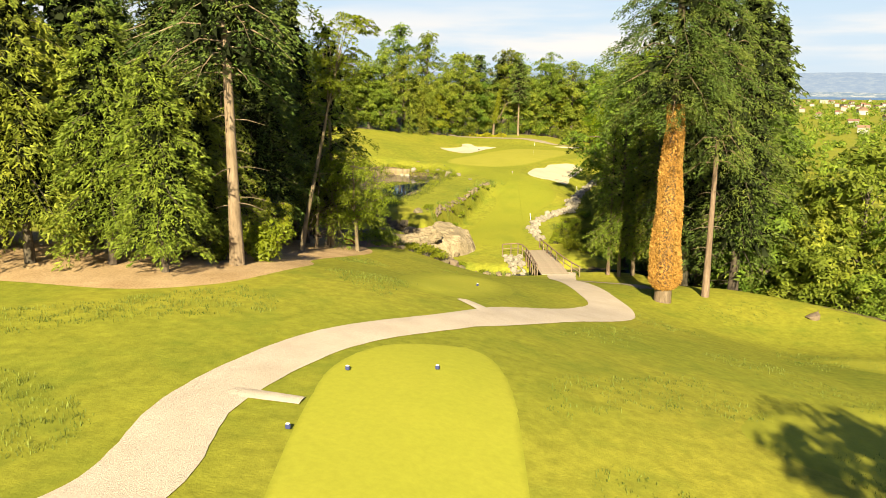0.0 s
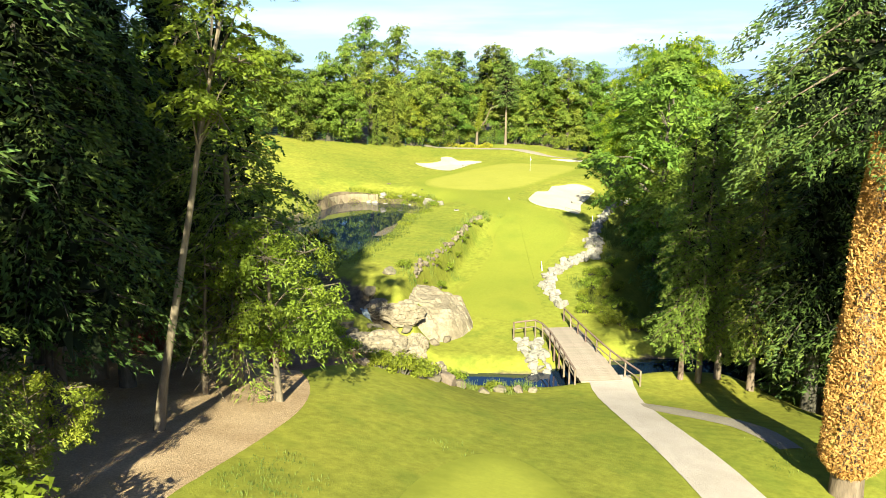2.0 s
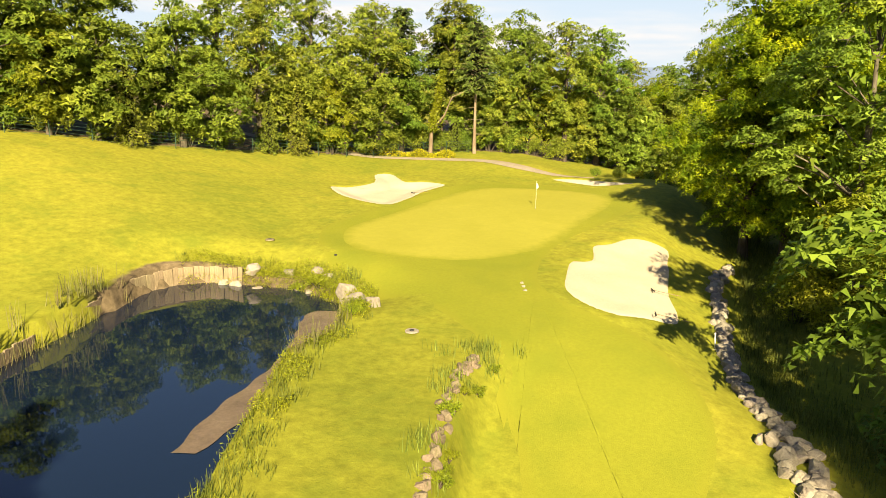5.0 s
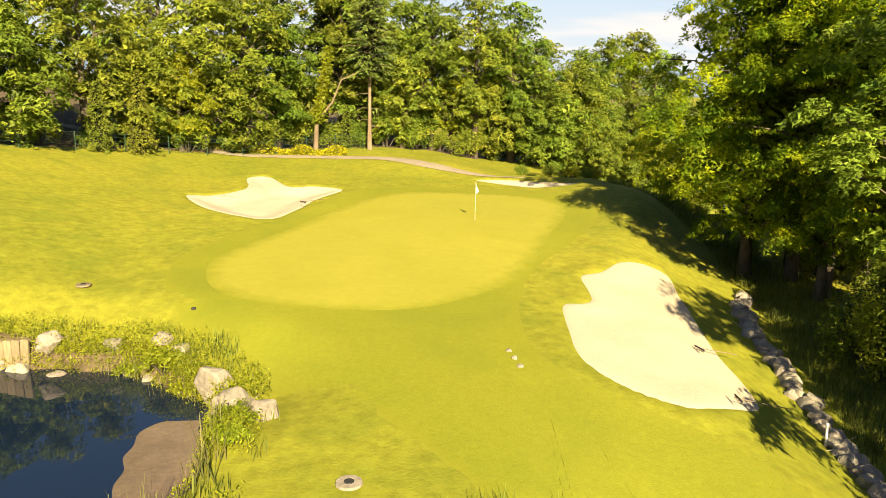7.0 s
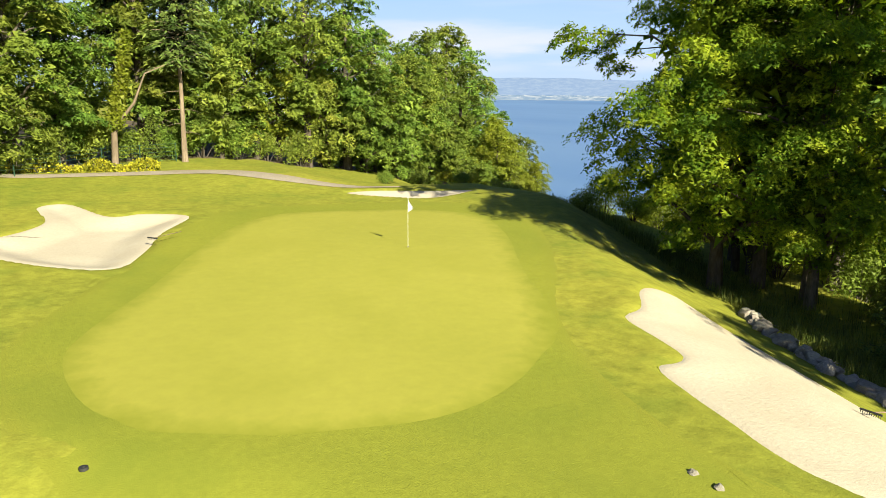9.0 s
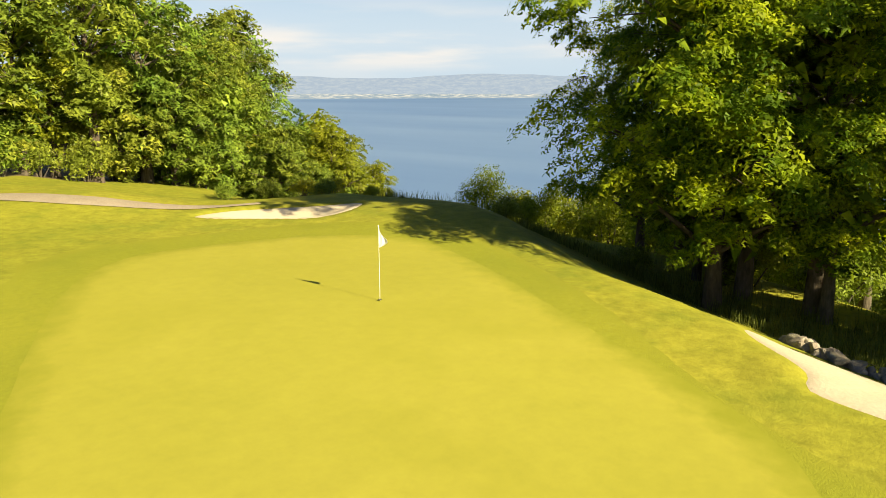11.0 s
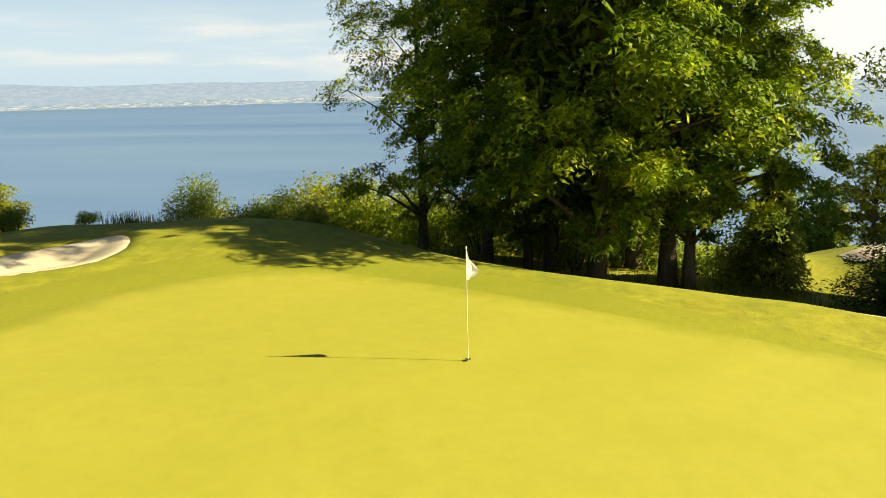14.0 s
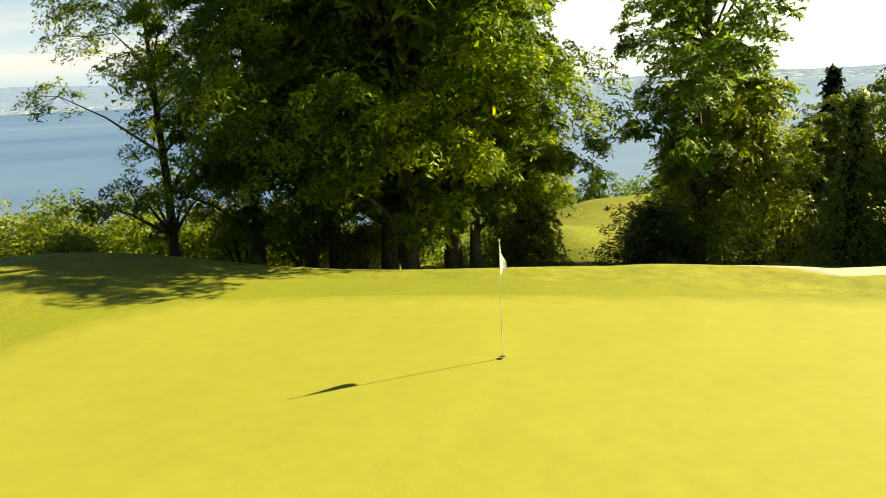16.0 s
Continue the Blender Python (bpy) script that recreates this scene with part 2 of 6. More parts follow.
M = dict(
    rough=material("rough_grass", ((0.154, 0.171, 0.0188), (0.199, 0.202, 0.0231), (0.239, 0.225, 0.0273)), 0.07, 0.9, 0.4, 11, (2.2, 0.26), patches=(0.42, (0.105, 0.14, 0.0165), 0.42), specular=0.1, bare=(0.115, 0.088, 0.055)),
    fairway=material("fairway_grass", ((0.170, 0.188, 0.0190), (0.212, 0.214, 0.0230)), 0.10, 0.9, 0.4, 25, (6, 0.10), patches=(0.22, (0.132, 0.158, 0.0170), 0.5), specular=0.1, rim=(0.19, 0.195, 0.021)),
    green=material("putting_green_grass", ((0.246, 0.240, 0.032), (0.285, 0.268, 0.040)), 0.10, 0.85, 0.12, 60, (2.5, 0.06), patches=(0.14, (0.218, 0.216, 0.024), 0.5), specular=0.12, rim=(0.186, 0.194, 0.019)),
    tee=material("tee_grass", ((0.262, 0.272, 0.030), (0.305, 0.298, 0.036)), 0.16, 0.9, 0.15, 40, (5, 0.08), specular=0.1, rim=(0.205, 0.212, 0.023)),
    sand=material("bunker_sand", ((0.385, 0.332, 0.255), (0.435, 0.385, 0.305)), 0.4, 0.95, 0.4, 10, (9, 0.07), specular=0.1),
    gravel=material("path_gravel", ((0.415, 0.348, 0.30), (0.482, 0.41, 0.355)), 0.7, 0.95, 0.5, 30, (22, 0.14), patches=(0.3, (0.335, 0.281, 0.221), 0.35), specular=0.1),
    dirt=material("dry_path_dirt", ((0.228, 0.188, 0.142), (0.285, 0.245, 0.194)), 0.6, 0.95, 0.5, 18, (15, 0.2), specular=0.1),
    mulch=material("bark_mulch", ((0.32, 0.215, 0.12), (0.45, 0.32, 0.195)), 0.6, 0.95, 0.9, 20, (14, 0.35), specular=0.1),
    soil=material("reddish_soil", ((0.15, 0.085, 0.05), (0.26, 0.155, 0.095)), 0.7, 0.95, 0.9, 12, (9, 0.3), specular=0.1),
    bark=material("conifer_bark", ((0.125, 0.0912, 0.0627), (0.217, 0.165, 0.12)), 2.0, 0.95, 1.0, 7, (9, 0.3), (1, 1, 0.25), spread=0.4, specular=0.15),
    bark_dark=material("beech_bark", ((0.057, 0.0485, 0.037), (0.108, 0.0912, 0.0712)), 2.0, 0.95, 0.8, 8, (8, 0.3), (1, 1, 0.3), spread=0.4, specular=0.15),
    leaf=material("broad_leaf", ((0.074, 0.124, 0.017), (0.138, 0.196, 0.026), (0.215, 0.258, 0.034)), 0.35, 0.5, spread=0.4, leaf=0.4, specular=0.14),
    # own tone of limes and shrubs, also lent as sunlight to shaded trees
    leaf_sun=material("yellow_green_leaf", ((0.155, 0.205, 0.0135), (0.26, 0.285, 0.0225)), 0.5, 0.55, spread=0.25, leaf=0.5, specular=0.3),
    # dark to yellow ramp paints shaded and sunlit clumps into the leaves
    beech=material("beech_leaf_sun_shade", ((0.045, 0.090, 0.008), (0.098, 0.162, 0.011), (0.25, 0.31, 0.017), (0.43, 0.46, 0.024)), 0.6, 0.5, spread=0.2, leaf=0.52, specular=0.10),
    needle=material("fir_needle", ((0.036, 0.066, 0.014), (0.072, 0.108, 0.021), (0.13, 0.156, 0.030)), 0.45, 0.6, spread=0.3, leaf=0.1, specular=0.12),
    # near-black: shade between the boughs painted onto the inner twigs
    crown_shade=material("crown_shade_twigs", ((0.010, 0.014, 0.006), (0.020, 0.026, 0.011)), 0.8, 0.9, specular=0.05),
    # yellow-green conifers' own tone, brightened to paint sun on shaded firs
    needle_sun=material("yellow_sunlit_needle", ((0.10, 0.140, 0.020), (0.20, 0.232, 0.030)), 0.5, 0.6, spread=0.3, leaf=0.28, specular=0.12),
    ivy_dead=material("withered_ivy", ((0.36, 0.205, 0.048), (0.47, 0.30, 0.085)), 0.9, 0.8, leaf=0.25, spread=0.1, specular=0.15),
    blade=material("grass_blade", ((0.0855, 0.114, 0.0171), (0.182, 0.194, 0.0399)), 0.8, 0.7, spread=0.3, leaf=0.3, specular=0.2),
    reed=material("dry_reed", ((0.171, 0.137, 0.0684), (0.114, 0.137, 0.0399)), 0.9, 0.8, leaf=0.25, specular=0.15),
    rock=material("limestone", ((0.19, 0.168, 0.138), (0.295, 0.268, 0.228)), 1.1, 0.9, 0.9, 6, (7, 0.28), spread=0.35, patches=(0.9, (0.13, 0.115, 0.088), 0.55), specular=0.15),
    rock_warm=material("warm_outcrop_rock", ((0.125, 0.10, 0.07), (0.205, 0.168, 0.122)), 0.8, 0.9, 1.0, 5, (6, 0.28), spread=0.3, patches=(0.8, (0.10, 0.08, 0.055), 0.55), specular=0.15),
    # paler than rock_warm, for the outcrop and the shelf
    rock_slab=material("pale_outcrop_rock", ((0.17, 0.135, 0.092), (0.285, 0.235, 0.168)), 0.5, 0.92, 1.0, 4, (5, 0.35), patches=(0.6, (0.115, 0.09, 0.058), 0.6), specular=0.1),
    deck=material("pale_deck_wood", ((0.25, 0.20, 0.158), (0.32, 0.265, 0.215)), 2.0, 0.9, 0.5, 9, (12, 0.2), (1, 1, 0.3), spread=0.12, specular=0.15),
    wood=material("weathered_wood", ((0.114, 0.0826, 0.057), (0.205, 0.16, 0.114)), 2.0, 0.85, 0.6, 9, (12, 0.25), (1, 1, 0.3), spread=0.5, specular=0.2),
    pile=material("pale_timber", ((0.194, 0.154, 0.0969), (0.285, 0.234, 0.154)), 2.0, 0.9, 0.6, 9, (10, 0.3), (1, 1, 0.25), spread=0.25, specular=0.15),
    mud=material("wet_mud", ((0.105, 0.075, 0.048), (0.165, 0.122, 0.082)), 0.7, 0.25, 0.25, 6, (7, 0.2), specular=0.5),
    white=material("white_paint", ((0.585, 0.585, 0.57), (0.615, 0.615, 0.6)), 3.0, 0.5),
    cloth=material("white_flag_cloth", ((0.6, 0.6, 0.585), (0.63, 0.63, 0.615)), 4.0, 0.8, leaf=0.3),
    black=material("dark_rubber", ((0.02, 0.02, 0.02), (0.035, 0.035, 0.035)), 5.0, 0.6),
    blue=material("blue_marker_paint", ((0.03, 0.04, 0.12), (0.04, 0.05, 0.16)), 5.0, 0.4),
    red=material("red_paint", ((0.239, 0.0142, 0.0171), (0.285, 0.0199, 0.0228)), 4.0, 0.45),
    redwood=material("red_brown_boards", ((0.0855, 0.0256, 0.0142), (0.125, 0.0427, 0.0228)), 2.0, 0.8, 0.4, 10, (9, 0.2), specular=0.2),
    hedge=material("flowering_hedge_leaf", ((0.16, 0.18, 0.012), (0.48, 0.42, 0.02)), 1.6, 0.6, leaf=0.3, specular=0.2),
    fence=material("dark_green_wire", ((0.02, 0.05, 0.03), (0.03, 0.065, 0.04)), 3.0, 0.5),
    plaster=material("pale_house_wall", ((0.25, 0.245, 0.235), (0.31, 0.30, 0.285)), 0.2, 0.9, spread=0.4),
    roof=material("tiled_roof", ((0.148, 0.0855, 0.0627), (0.194, 0.12, 0.0912)), 0.5, 0.9, spread=0.5),
    foam=material("falling_water", ((0.057, 0.0741, 0.0798), (0.314, 0.342, 0.359)), 5.0, 0.25, 0.5, 9, stretch=(1, 1, 0.2), specular=0.5),
)


def water(name, color, rough, ripple, scale):
    m = bpy.data.materials.new(name)
    m.use_nodes = True
    n, l = m.node_tree.nodes, m.node_tree.links
    b = n["Principled BSDF"]
    b.inputs["Base Color"].default_value, b.inputs["Roughness"].default_value, b.inputs["IOR"].default_value = (*color, 1), rough, 1.5
    coord, t, bp = n.new("ShaderNodeTexCoord"), n.new("ShaderNodeTexNoise"), n.new("ShaderNodeBump")
    t.inputs["Scale"].default_value, t.inputs["Detail"].default_value = scale, 4
    bp.inputs["Strength"].default_value, bp.inputs["Distance"].default_value = ripple, 0.05
    l.new(coord.outputs["Object"], t.inputs["Vector"])
    l.new(t.outputs["Fac"], bp.inputs["Height"])
    l.new(bp.outputs[0], b.inputs["Normal"])
    return m


M["pond"] = water("pond_water", (0.005, 0.011, 0.026), 0.02, 0.04, 1.2)


def lake_material():
    """Open water ruffled by the wind: reflected sky blue, darker and paler streaks, painted in."""
    m = water("lake_water", (0.07, 0.13, 0.27), 0.34, 0.10, 0.02)
    n, l = m.node_tree.nodes, m.node_tree.links
    b = n["Principled BSDF"]
    b.inputs["Specular IOR Level"].default_value = 0.34
    coord, mp, t, ramp = n.new("ShaderNodeTexCoord"), n.new("ShaderNodeMapping"), n.new("ShaderNodeTexNoise"), n.new("ShaderNodeValToRGB")
    mp.inputs["Rotation"].default_value, mp.inputs["Scale"].default_value = (0, 0, radians(25)), (0.0035, 0.0006, 1)
    t.inputs["Scale"].default_value, t.inputs["Detail"].default_value, t.inputs["Roughness"].default_value = 1.0, 5, 0.6
    # two blues painted for the sky's reflection
    e = ramp.color_ramp.elements
    e[0].position, e[0].color = 0.34, (0.056, 0.118, 0.262, 1)
    e[1].position, e[1].color = 0.68, (0.132, 0.205, 0.342, 1)
    l.new(coord.outputs["Object"], mp.inputs[0])
    l.new(mp.outputs[0], t.inputs["Vector"])
    l.new(t.outputs["Fac"], ramp.inputs[0])
    l.new(ramp.outputs[0], b.inputs["Base Color"])
    return m


M["lake"] = lake_material()


# ---------------------------------------------------------------- builders
def mesh_of(name, verts, faces, mat, smooth=False):
    me = bpy.data.meshes.new(name)
    me.from_pydata([tuple(v) for v in verts], [], [tuple(f) for f in faces])
    me.materials.append(mat)
    if smooth:
        me.polygons.foreach_set("use_smooth", [True] * len(me.polygons))
    me.update()
    return me


def loose_mesh(name, corners, mat):
    """Many loose triangles or quads: corners is n x 3 x 3 or n x 4 x 3."""
    n, k = corners.shape[:2]
    me = bpy.data.meshes.new(name)
    me.vertices.add(k * n)
    me.vertices.foreach_set("co", np.ascontiguousarray(corners, dtype=np.float32).ravel())
    me.loops.add(k * n)
    me.loops.foreach_set("vertex_index", np.arange(k * n, dtype=np.int32))
    me.polygons.add(n)
    me.polygons.foreach_set("loop_start", np.arange(0, k * n, k, dtype=np.int32))
    me.materials.append(mat)
    me.update(calc_edges=True)
    return me


def part(name, data, parent, label="", at=None):
    """A mesh, or the mesh of a bmesh, as one object under a thing."""
    ob = new(name, data)
    ob.parent = parent
    if at is not None:
        ob.matrix_basis = at
    return tagged(ob, label) if label else ob


def thing(name, m, label, category, group="", data=None):
    ob = new(name, data)
    ob.matrix_basis = m
    return tagged(ob, label, category, group)


def setting(name, data, label="", kind="structure", category=""):
    return tagged(new(name, data), label, category, "", kind)


def bm_mesh(name, bm, mat, smooth=False):
    me = bpy.data.meshes.new(name)
    bm.to_mesh(me)
    bm.free()
    me.materials.append(mat)
    if smooth:
        me.polygons.foreach_set("use_smooth", [True] * len(me.polygons))
    return me


def add_box(bm, size, m=Matrix(), bevel=0.0):
    made = bmesh.ops.create_cube(bm, size=1, matrix=m @ Matrix.Diagonal((*size, 1)))
    if bevel:
        bmesh.ops.bevel(bm, geom=list({e for v in made["verts"] for e in v.link_edges}), offset=bevel, segments=1, affect="EDGES")


def add_rod(bm, a, b, r0, r1, sides=8):
    a, b = Vector(a), Vector(b)
    d = b - a
    m = Matrix.Translation((a + b) / 2) @ d.to_track_quat("Z", "Y").to_matrix().to_4x4()
    bmesh.ops.create_cone(bm, cap_ends=True, segments=sides, radius1=r0, radius2=r1, depth=d.length, matrix=m)


def tube(points, radii, sides=8):
    """Vertices and faces of a tapered tube along points."""
    verts, faces = [], []
    pts = [Vector(p) for p in points]
    for i, p in enumerate(pts):
        d = (pts[min(i + 1, len(pts) - 1)] - pts[max(i - 1, 0)]).normalized()
        s = d.orthogonal().normalized() if abs(d.z) < 0.9 else Vector((1, 0, 0)).cross(d).normalized()
        u = d.cross(s)
        for k in range(sides):
            a = 2 * math.pi * k / sides
            verts.append(p + (s * math.cos(a) + u * math.sin(a)) * radii[i])
        if i:
            o = (i - 1) * sides
            faces += [(o + k, o + (k + 1) % sides, o + sides + (k + 1) % sides, o + sides + k) for k in range(sides)]
    return verts, faces


def join_tubes(name, tubes, mat):
    verts, faces = [], []
    for v, f in tubes:
        o = len(verts)
        verts += v
        faces += [tuple(i + o for i in g) for g in f]
    return mesh_of(name, verts, faces, mat, True)


def drape(name, line, mat, lift, rings=14, dish=None, fade=1.2):
    """A sheet inside a closed line, laid on the ground; its rim slips gently under the turf, and the attribute "core" fades out towards it."""
    c = line.mean(0)
    ks = np.linspace(0, 1, rings + 1)[1:] ** 0.75
    pts = np.concatenate([[c]] + [c + (line - c) * k for k in ks])
    deep = inside_by(pts[:, 0], pts[:, 1], line)
    z = (ground if dish else surface)(pts[:, 0], pts[:, 1]) + lift * ease(deep, -0.3, 1.6) - 0.012 * (1 - ease(deep, 0, 0.5))
    if dish:
        z = z - dish * ease(deep, 0, 2.2) - 0.06 * (1 - ease(deep, 0, 0.3))
    n = len(line)
    faces = [(0, 1 + k, 1 + (k + 1) % n) for k in range(n)]
    for r in range(len(ks) - 1):
        o = 1 + r * n
        faces += [(o + k, o + n + k, o + n + (k + 1) % n, o + (k + 1) % n) for k in range(n)]
    me = mesh_of(name, np.c_[pts, z], faces, mat, True)
    me.attributes.new("core", "FLOAT", "POINT").data.foreach_set("value", ease(deep, 0, fade).astype(np.float32))
    return me


def ribbon(name, points, mat, lift, across=6):
    """A path along points of x, y, half width, laid on the ground."""
    p = spline(points, 10, False)
    d = np.gradient(p[:, :2], axis=0)
    d /= np.linalg.norm(d, axis=1)[:, None]
    side = np.c_[d[:, 1], -d[:, 0]]
    rng = np.random.default_rng(4)
    verts, faces = [], []
    for i in range(len(p)):
        w = p[i, 2] * (1 + 0.012 * rng.standard_normal())
        for k in range(across + 1):
            u = 2 * k / across - 1
            q = p[i, :2] + side[i] * u * w
            verts.append((q[0], q[1], top(*q) + lift - (0.03 if abs(u) == 1 else 0)))
        if i:
            o = (i - 1) * (across + 1)
            faces += [(o + k, o + k + 1, o + across + 2 + k, o + across + 1 + k) for k in range(across)]
    return mesh_of(name, verts, faces, mat, True)


# ---------------------------------------------------------------- terrain
def ease(v, a, b):
    """0 below a, 1 above b, smooth between."""
    k = np.clip((np.asarray(v, float) - a) / (b - a), 0, 1)
    return k * k * (3 - 2 * k)


def knots(v, xs, zs, soft=2.5):
    """A smoothed polyline through knots."""
    v = np.asarray(v, float)
    return sum(np.interp(v + d * soft, xs, zs) for d in (-1, -0.5, 0, 0.5, 1)) / 5


def fairway_z(y):
    return knots(y, (-130, -106, -98, -92, -85, -77, -70, -63, -55, -48, -41, -34, -27, -19, -8, 0, 16, 32, 60, 120),
                 (3.9, 3.3, 2.3, 1.4, 0.0, -1.4, -2.9, -4.6, -4.9, -4.5, -4.1, -3.1, -1.6, -0.7, -0.2, 0.0, 0.2, 0.7, 0.5, -3))


def terrace_z(y):
    return knots(y, (-130, -100, -94, -88, -81, -74, -66, -58, -50, -30, -20, -8, 0, 15, 30, 60, 120),
                 (4.4, 3.7, 3.3, 2.1, 0.9, -0.3, -1.2, -1.6, -1.3, -1.2, -0.7, -0.3, 0.0, 0.3, 1.2, 2.0, 3.0))


def wall_x(y):
    return knots(y, (-130, -90, -70, -58, -49, -38, -27, -15, 10, 60), (0, -2, -4.5, -6.2, -6.2, -4.9, -3.3, -3, -3, -3), 1.5)


def edge_x(y):
    return knots(y, (-130, -100, -78, -70, -60, -50, -41, -34, -21, -7, 5, 12, 22, 40, 70), (45, 40, 29, 17, 13.5, 7.5, 4.6, 8.5, 14, 19, 22, 22, 24, 28, 32), 2)


# pond: a bent tongue of water; centre line and half widths
POND = ((-13.4, -24.8, 3.1), (-12.9, -20.8, 2.5), (-15.0, -19.0, 2.6), (-18.4, -19.2, 3.2), (-17.0, -26, 5.2), (-16.9, -31, 5.4), (-17.4, -38, 6.2), (-17.6, -46, 5.2), (-17.8, -49.5, 3.2))
STREAM = ((-13.5, -51.5, 0.8), (-9.5, -54.6, 0.8), (-7.5, -57.6, 0.8), (-4.4, -60.4, 1.0), (-1, -60.5, 1.4), (2.7, -60.2, 1.3), (6, -57.8, 1.3), (10, -56.2, 1.3), (15, -56, 1.2), (24, -58, 1.4))
POND_Z, STREAM_Z = -1.95, -5.55


def reach(x, y, line):
    """Distance from a chain of circles' hull, negative inside it."""
    x, y = np.asarray(x, float), np.asarray(y, float)
    best = np.full(np.broadcast(x, y).shape, 1e9)
    for (ax, ay, ar), (bx, by, br) in zip(line, line[1:]):
        dx, dy = bx - ax, by - ay
        k = np.clip(((x - ax) * dx + (y - ay) * dy) / (dx * dx + dy * dy), 0, 1)
        best = np.minimum(best, np.hypot(x - ax - k * dx, y - ay - k * dy) - (ar + k * (br - ar)))
    return best


def blob(x, y, cx, cy, rx, ry, turn=0.0):
    c, s = math.cos(math.radians(turn)), math.sin(math.radians(turn))
    u, v = ((x - cx) * c + (y - cy) * s) / rx, (-(x - cx) * s + (y - cy) * c) / ry
    return np.exp(-(u * u + v * v))


def ground(x, y):
    x, y = np.broadcast_arrays(np.asarray(x, float), np.asarray(y, float))
    c, l, xw = fairway_z(y), terrace_z(y), wall_x(y)
    half = knots(y, (-75, -60, -50, -30, -26, -15), (7, 2.5, 0.7, 0.5, 3, 6))
    z = l + (c - l) * ease(x, xw - half * 0.6, xw + half * 1.4)
    near = 1 - ease(y, -84, -70)                                   # slope to the right of the tees
    z = z - near * 0.17 * np.clip(x - 5, 0, 15) + near * 0.02 * np.maximum(-6 - x, 0)
    rise = np.minimum(-x - 16.5, 45)
    z = z + 0.1 * (rise + np.sqrt(rise * rise + 4)) * ease(y, -34, -2) * (1 - 0.5 * ease(y, 30, 90))          # hill beyond the pond
    z = z + 0.3 * blob(x, y, 0, 23, 5, 4) + 0.45 * blob(x, y, 11.0, 9.5, 4.5, 5.0)
    z = z - 0.15 * np.clip(x - 0.5, 0, 24) * ease(y, 17, 28)
    lip = np.maximum(x - knots(y, (-34, -20, -9, 0, 8, 16, 26, 45), (2.5, 2.0, 3.8, 7.5, 12.5, 12, 11.5, 13)), 0)
    z = z - 0.33 * np.minimum(lip, 8.5) * ease(lip, -1, 5.0 - 2.5 * ease(y, -5, 3)) * ease(y, -34, -24)                # crossfall beside the green
    drop = 41 + 24 * ease(np.degrees(np.arctan2(x, y + 20)), 27, 32)                            # land to the north, lake to the east
    out = np.maximum(x - edge_x(y), 0)                              # bank on the lake side
    z = z - 0.42 * out * ease(out, 0, 4) * (1 - ease(out, 10, 60)) - ease(out, 8, 260) * drop - 3.0 * ease(out, 8, 24)
    z = z - ease(y, 70, 330) * drop * ease(x, -120, 60)
    z = z - 0.75 * (1 - ease(reach(x, y, POND), 0.3, 4.5)) * ease(y, -24, -20)
    z = z - 2.0 * (1 - ease(reach(x, y, POND) / (1 - 0.8 * ease(-x, 17.0, 18.6) * ease(y, -40, -34)), -1.0, 0.6))
    z = np.where(reach(x, y, POND) < 0.3, np.minimum(z, POND_Z - 0.12), z)
    bed = 1 - ease(reach(x, y, STREAM), -0.5, 1.6)
    z = z + bed * (np.minimum(z, STREAM_Z - 0.4 + 3.4 * ease(-x, 3.5, 12)) - z)
    far = np.hypot(x, y + 40)
    z = z + 6 * blob(x, y, 98, -52, 32, 26) + 3 * blob(x, y, 102, -55, 15, 13)
    return np.maximum(z + 0.06 * np.sin(x * 0.35 + 1.3) * np.cos(y * 0.27) * (1 - ease(far, 80, 160)), -drop - 3)


def spline(points, per=8, closed=True):
    """A smooth line through control points."""
    p = np.array(points, float)
    n = len(p)
    out = []
    for i in range(n if closed else n - 1):
        a, b, c, d = (p[(i + k) % n] if closed else p[min(max(i + k, 0), n - 1)] for k in (-1, 0, 1, 2))
        for t in np.arange(per) / per:
            out.append(0.5 * (2 * b + (c - a) * t + (2 * a - 5 * b + 4 * c - d) * t * t + (3 * b - a - 3 * c + d) * t ** 3))
    if not closed:
        out.append(p[-1])
    return np.array(out)


def inside_by(x, y, line):
    """How far a place lies inside a closed line (negative outside)."""
    best, odd = np.full(x.shape, 1e9), np.zeros(x.shape, bool)
    for (ax, ay), (bx, by) in zip(line, np.roll(line, -1, axis=0)):
        dx, dy = bx - ax, by - ay
        k = np.clip(((x - ax) * dx + (y - ay) * dy) / (dx * dx + dy * dy + 1e-9), 0, 1)
        best = np.minimum(best, np.hypot(x - ax - k * dx, y - ay - k * dy))
        if ay != by:
            odd ^= ((ay > y) != (by > y)) & (x < ax + (y - ay) / (by - ay) * dx)
    return np.where(odd, best, -best)


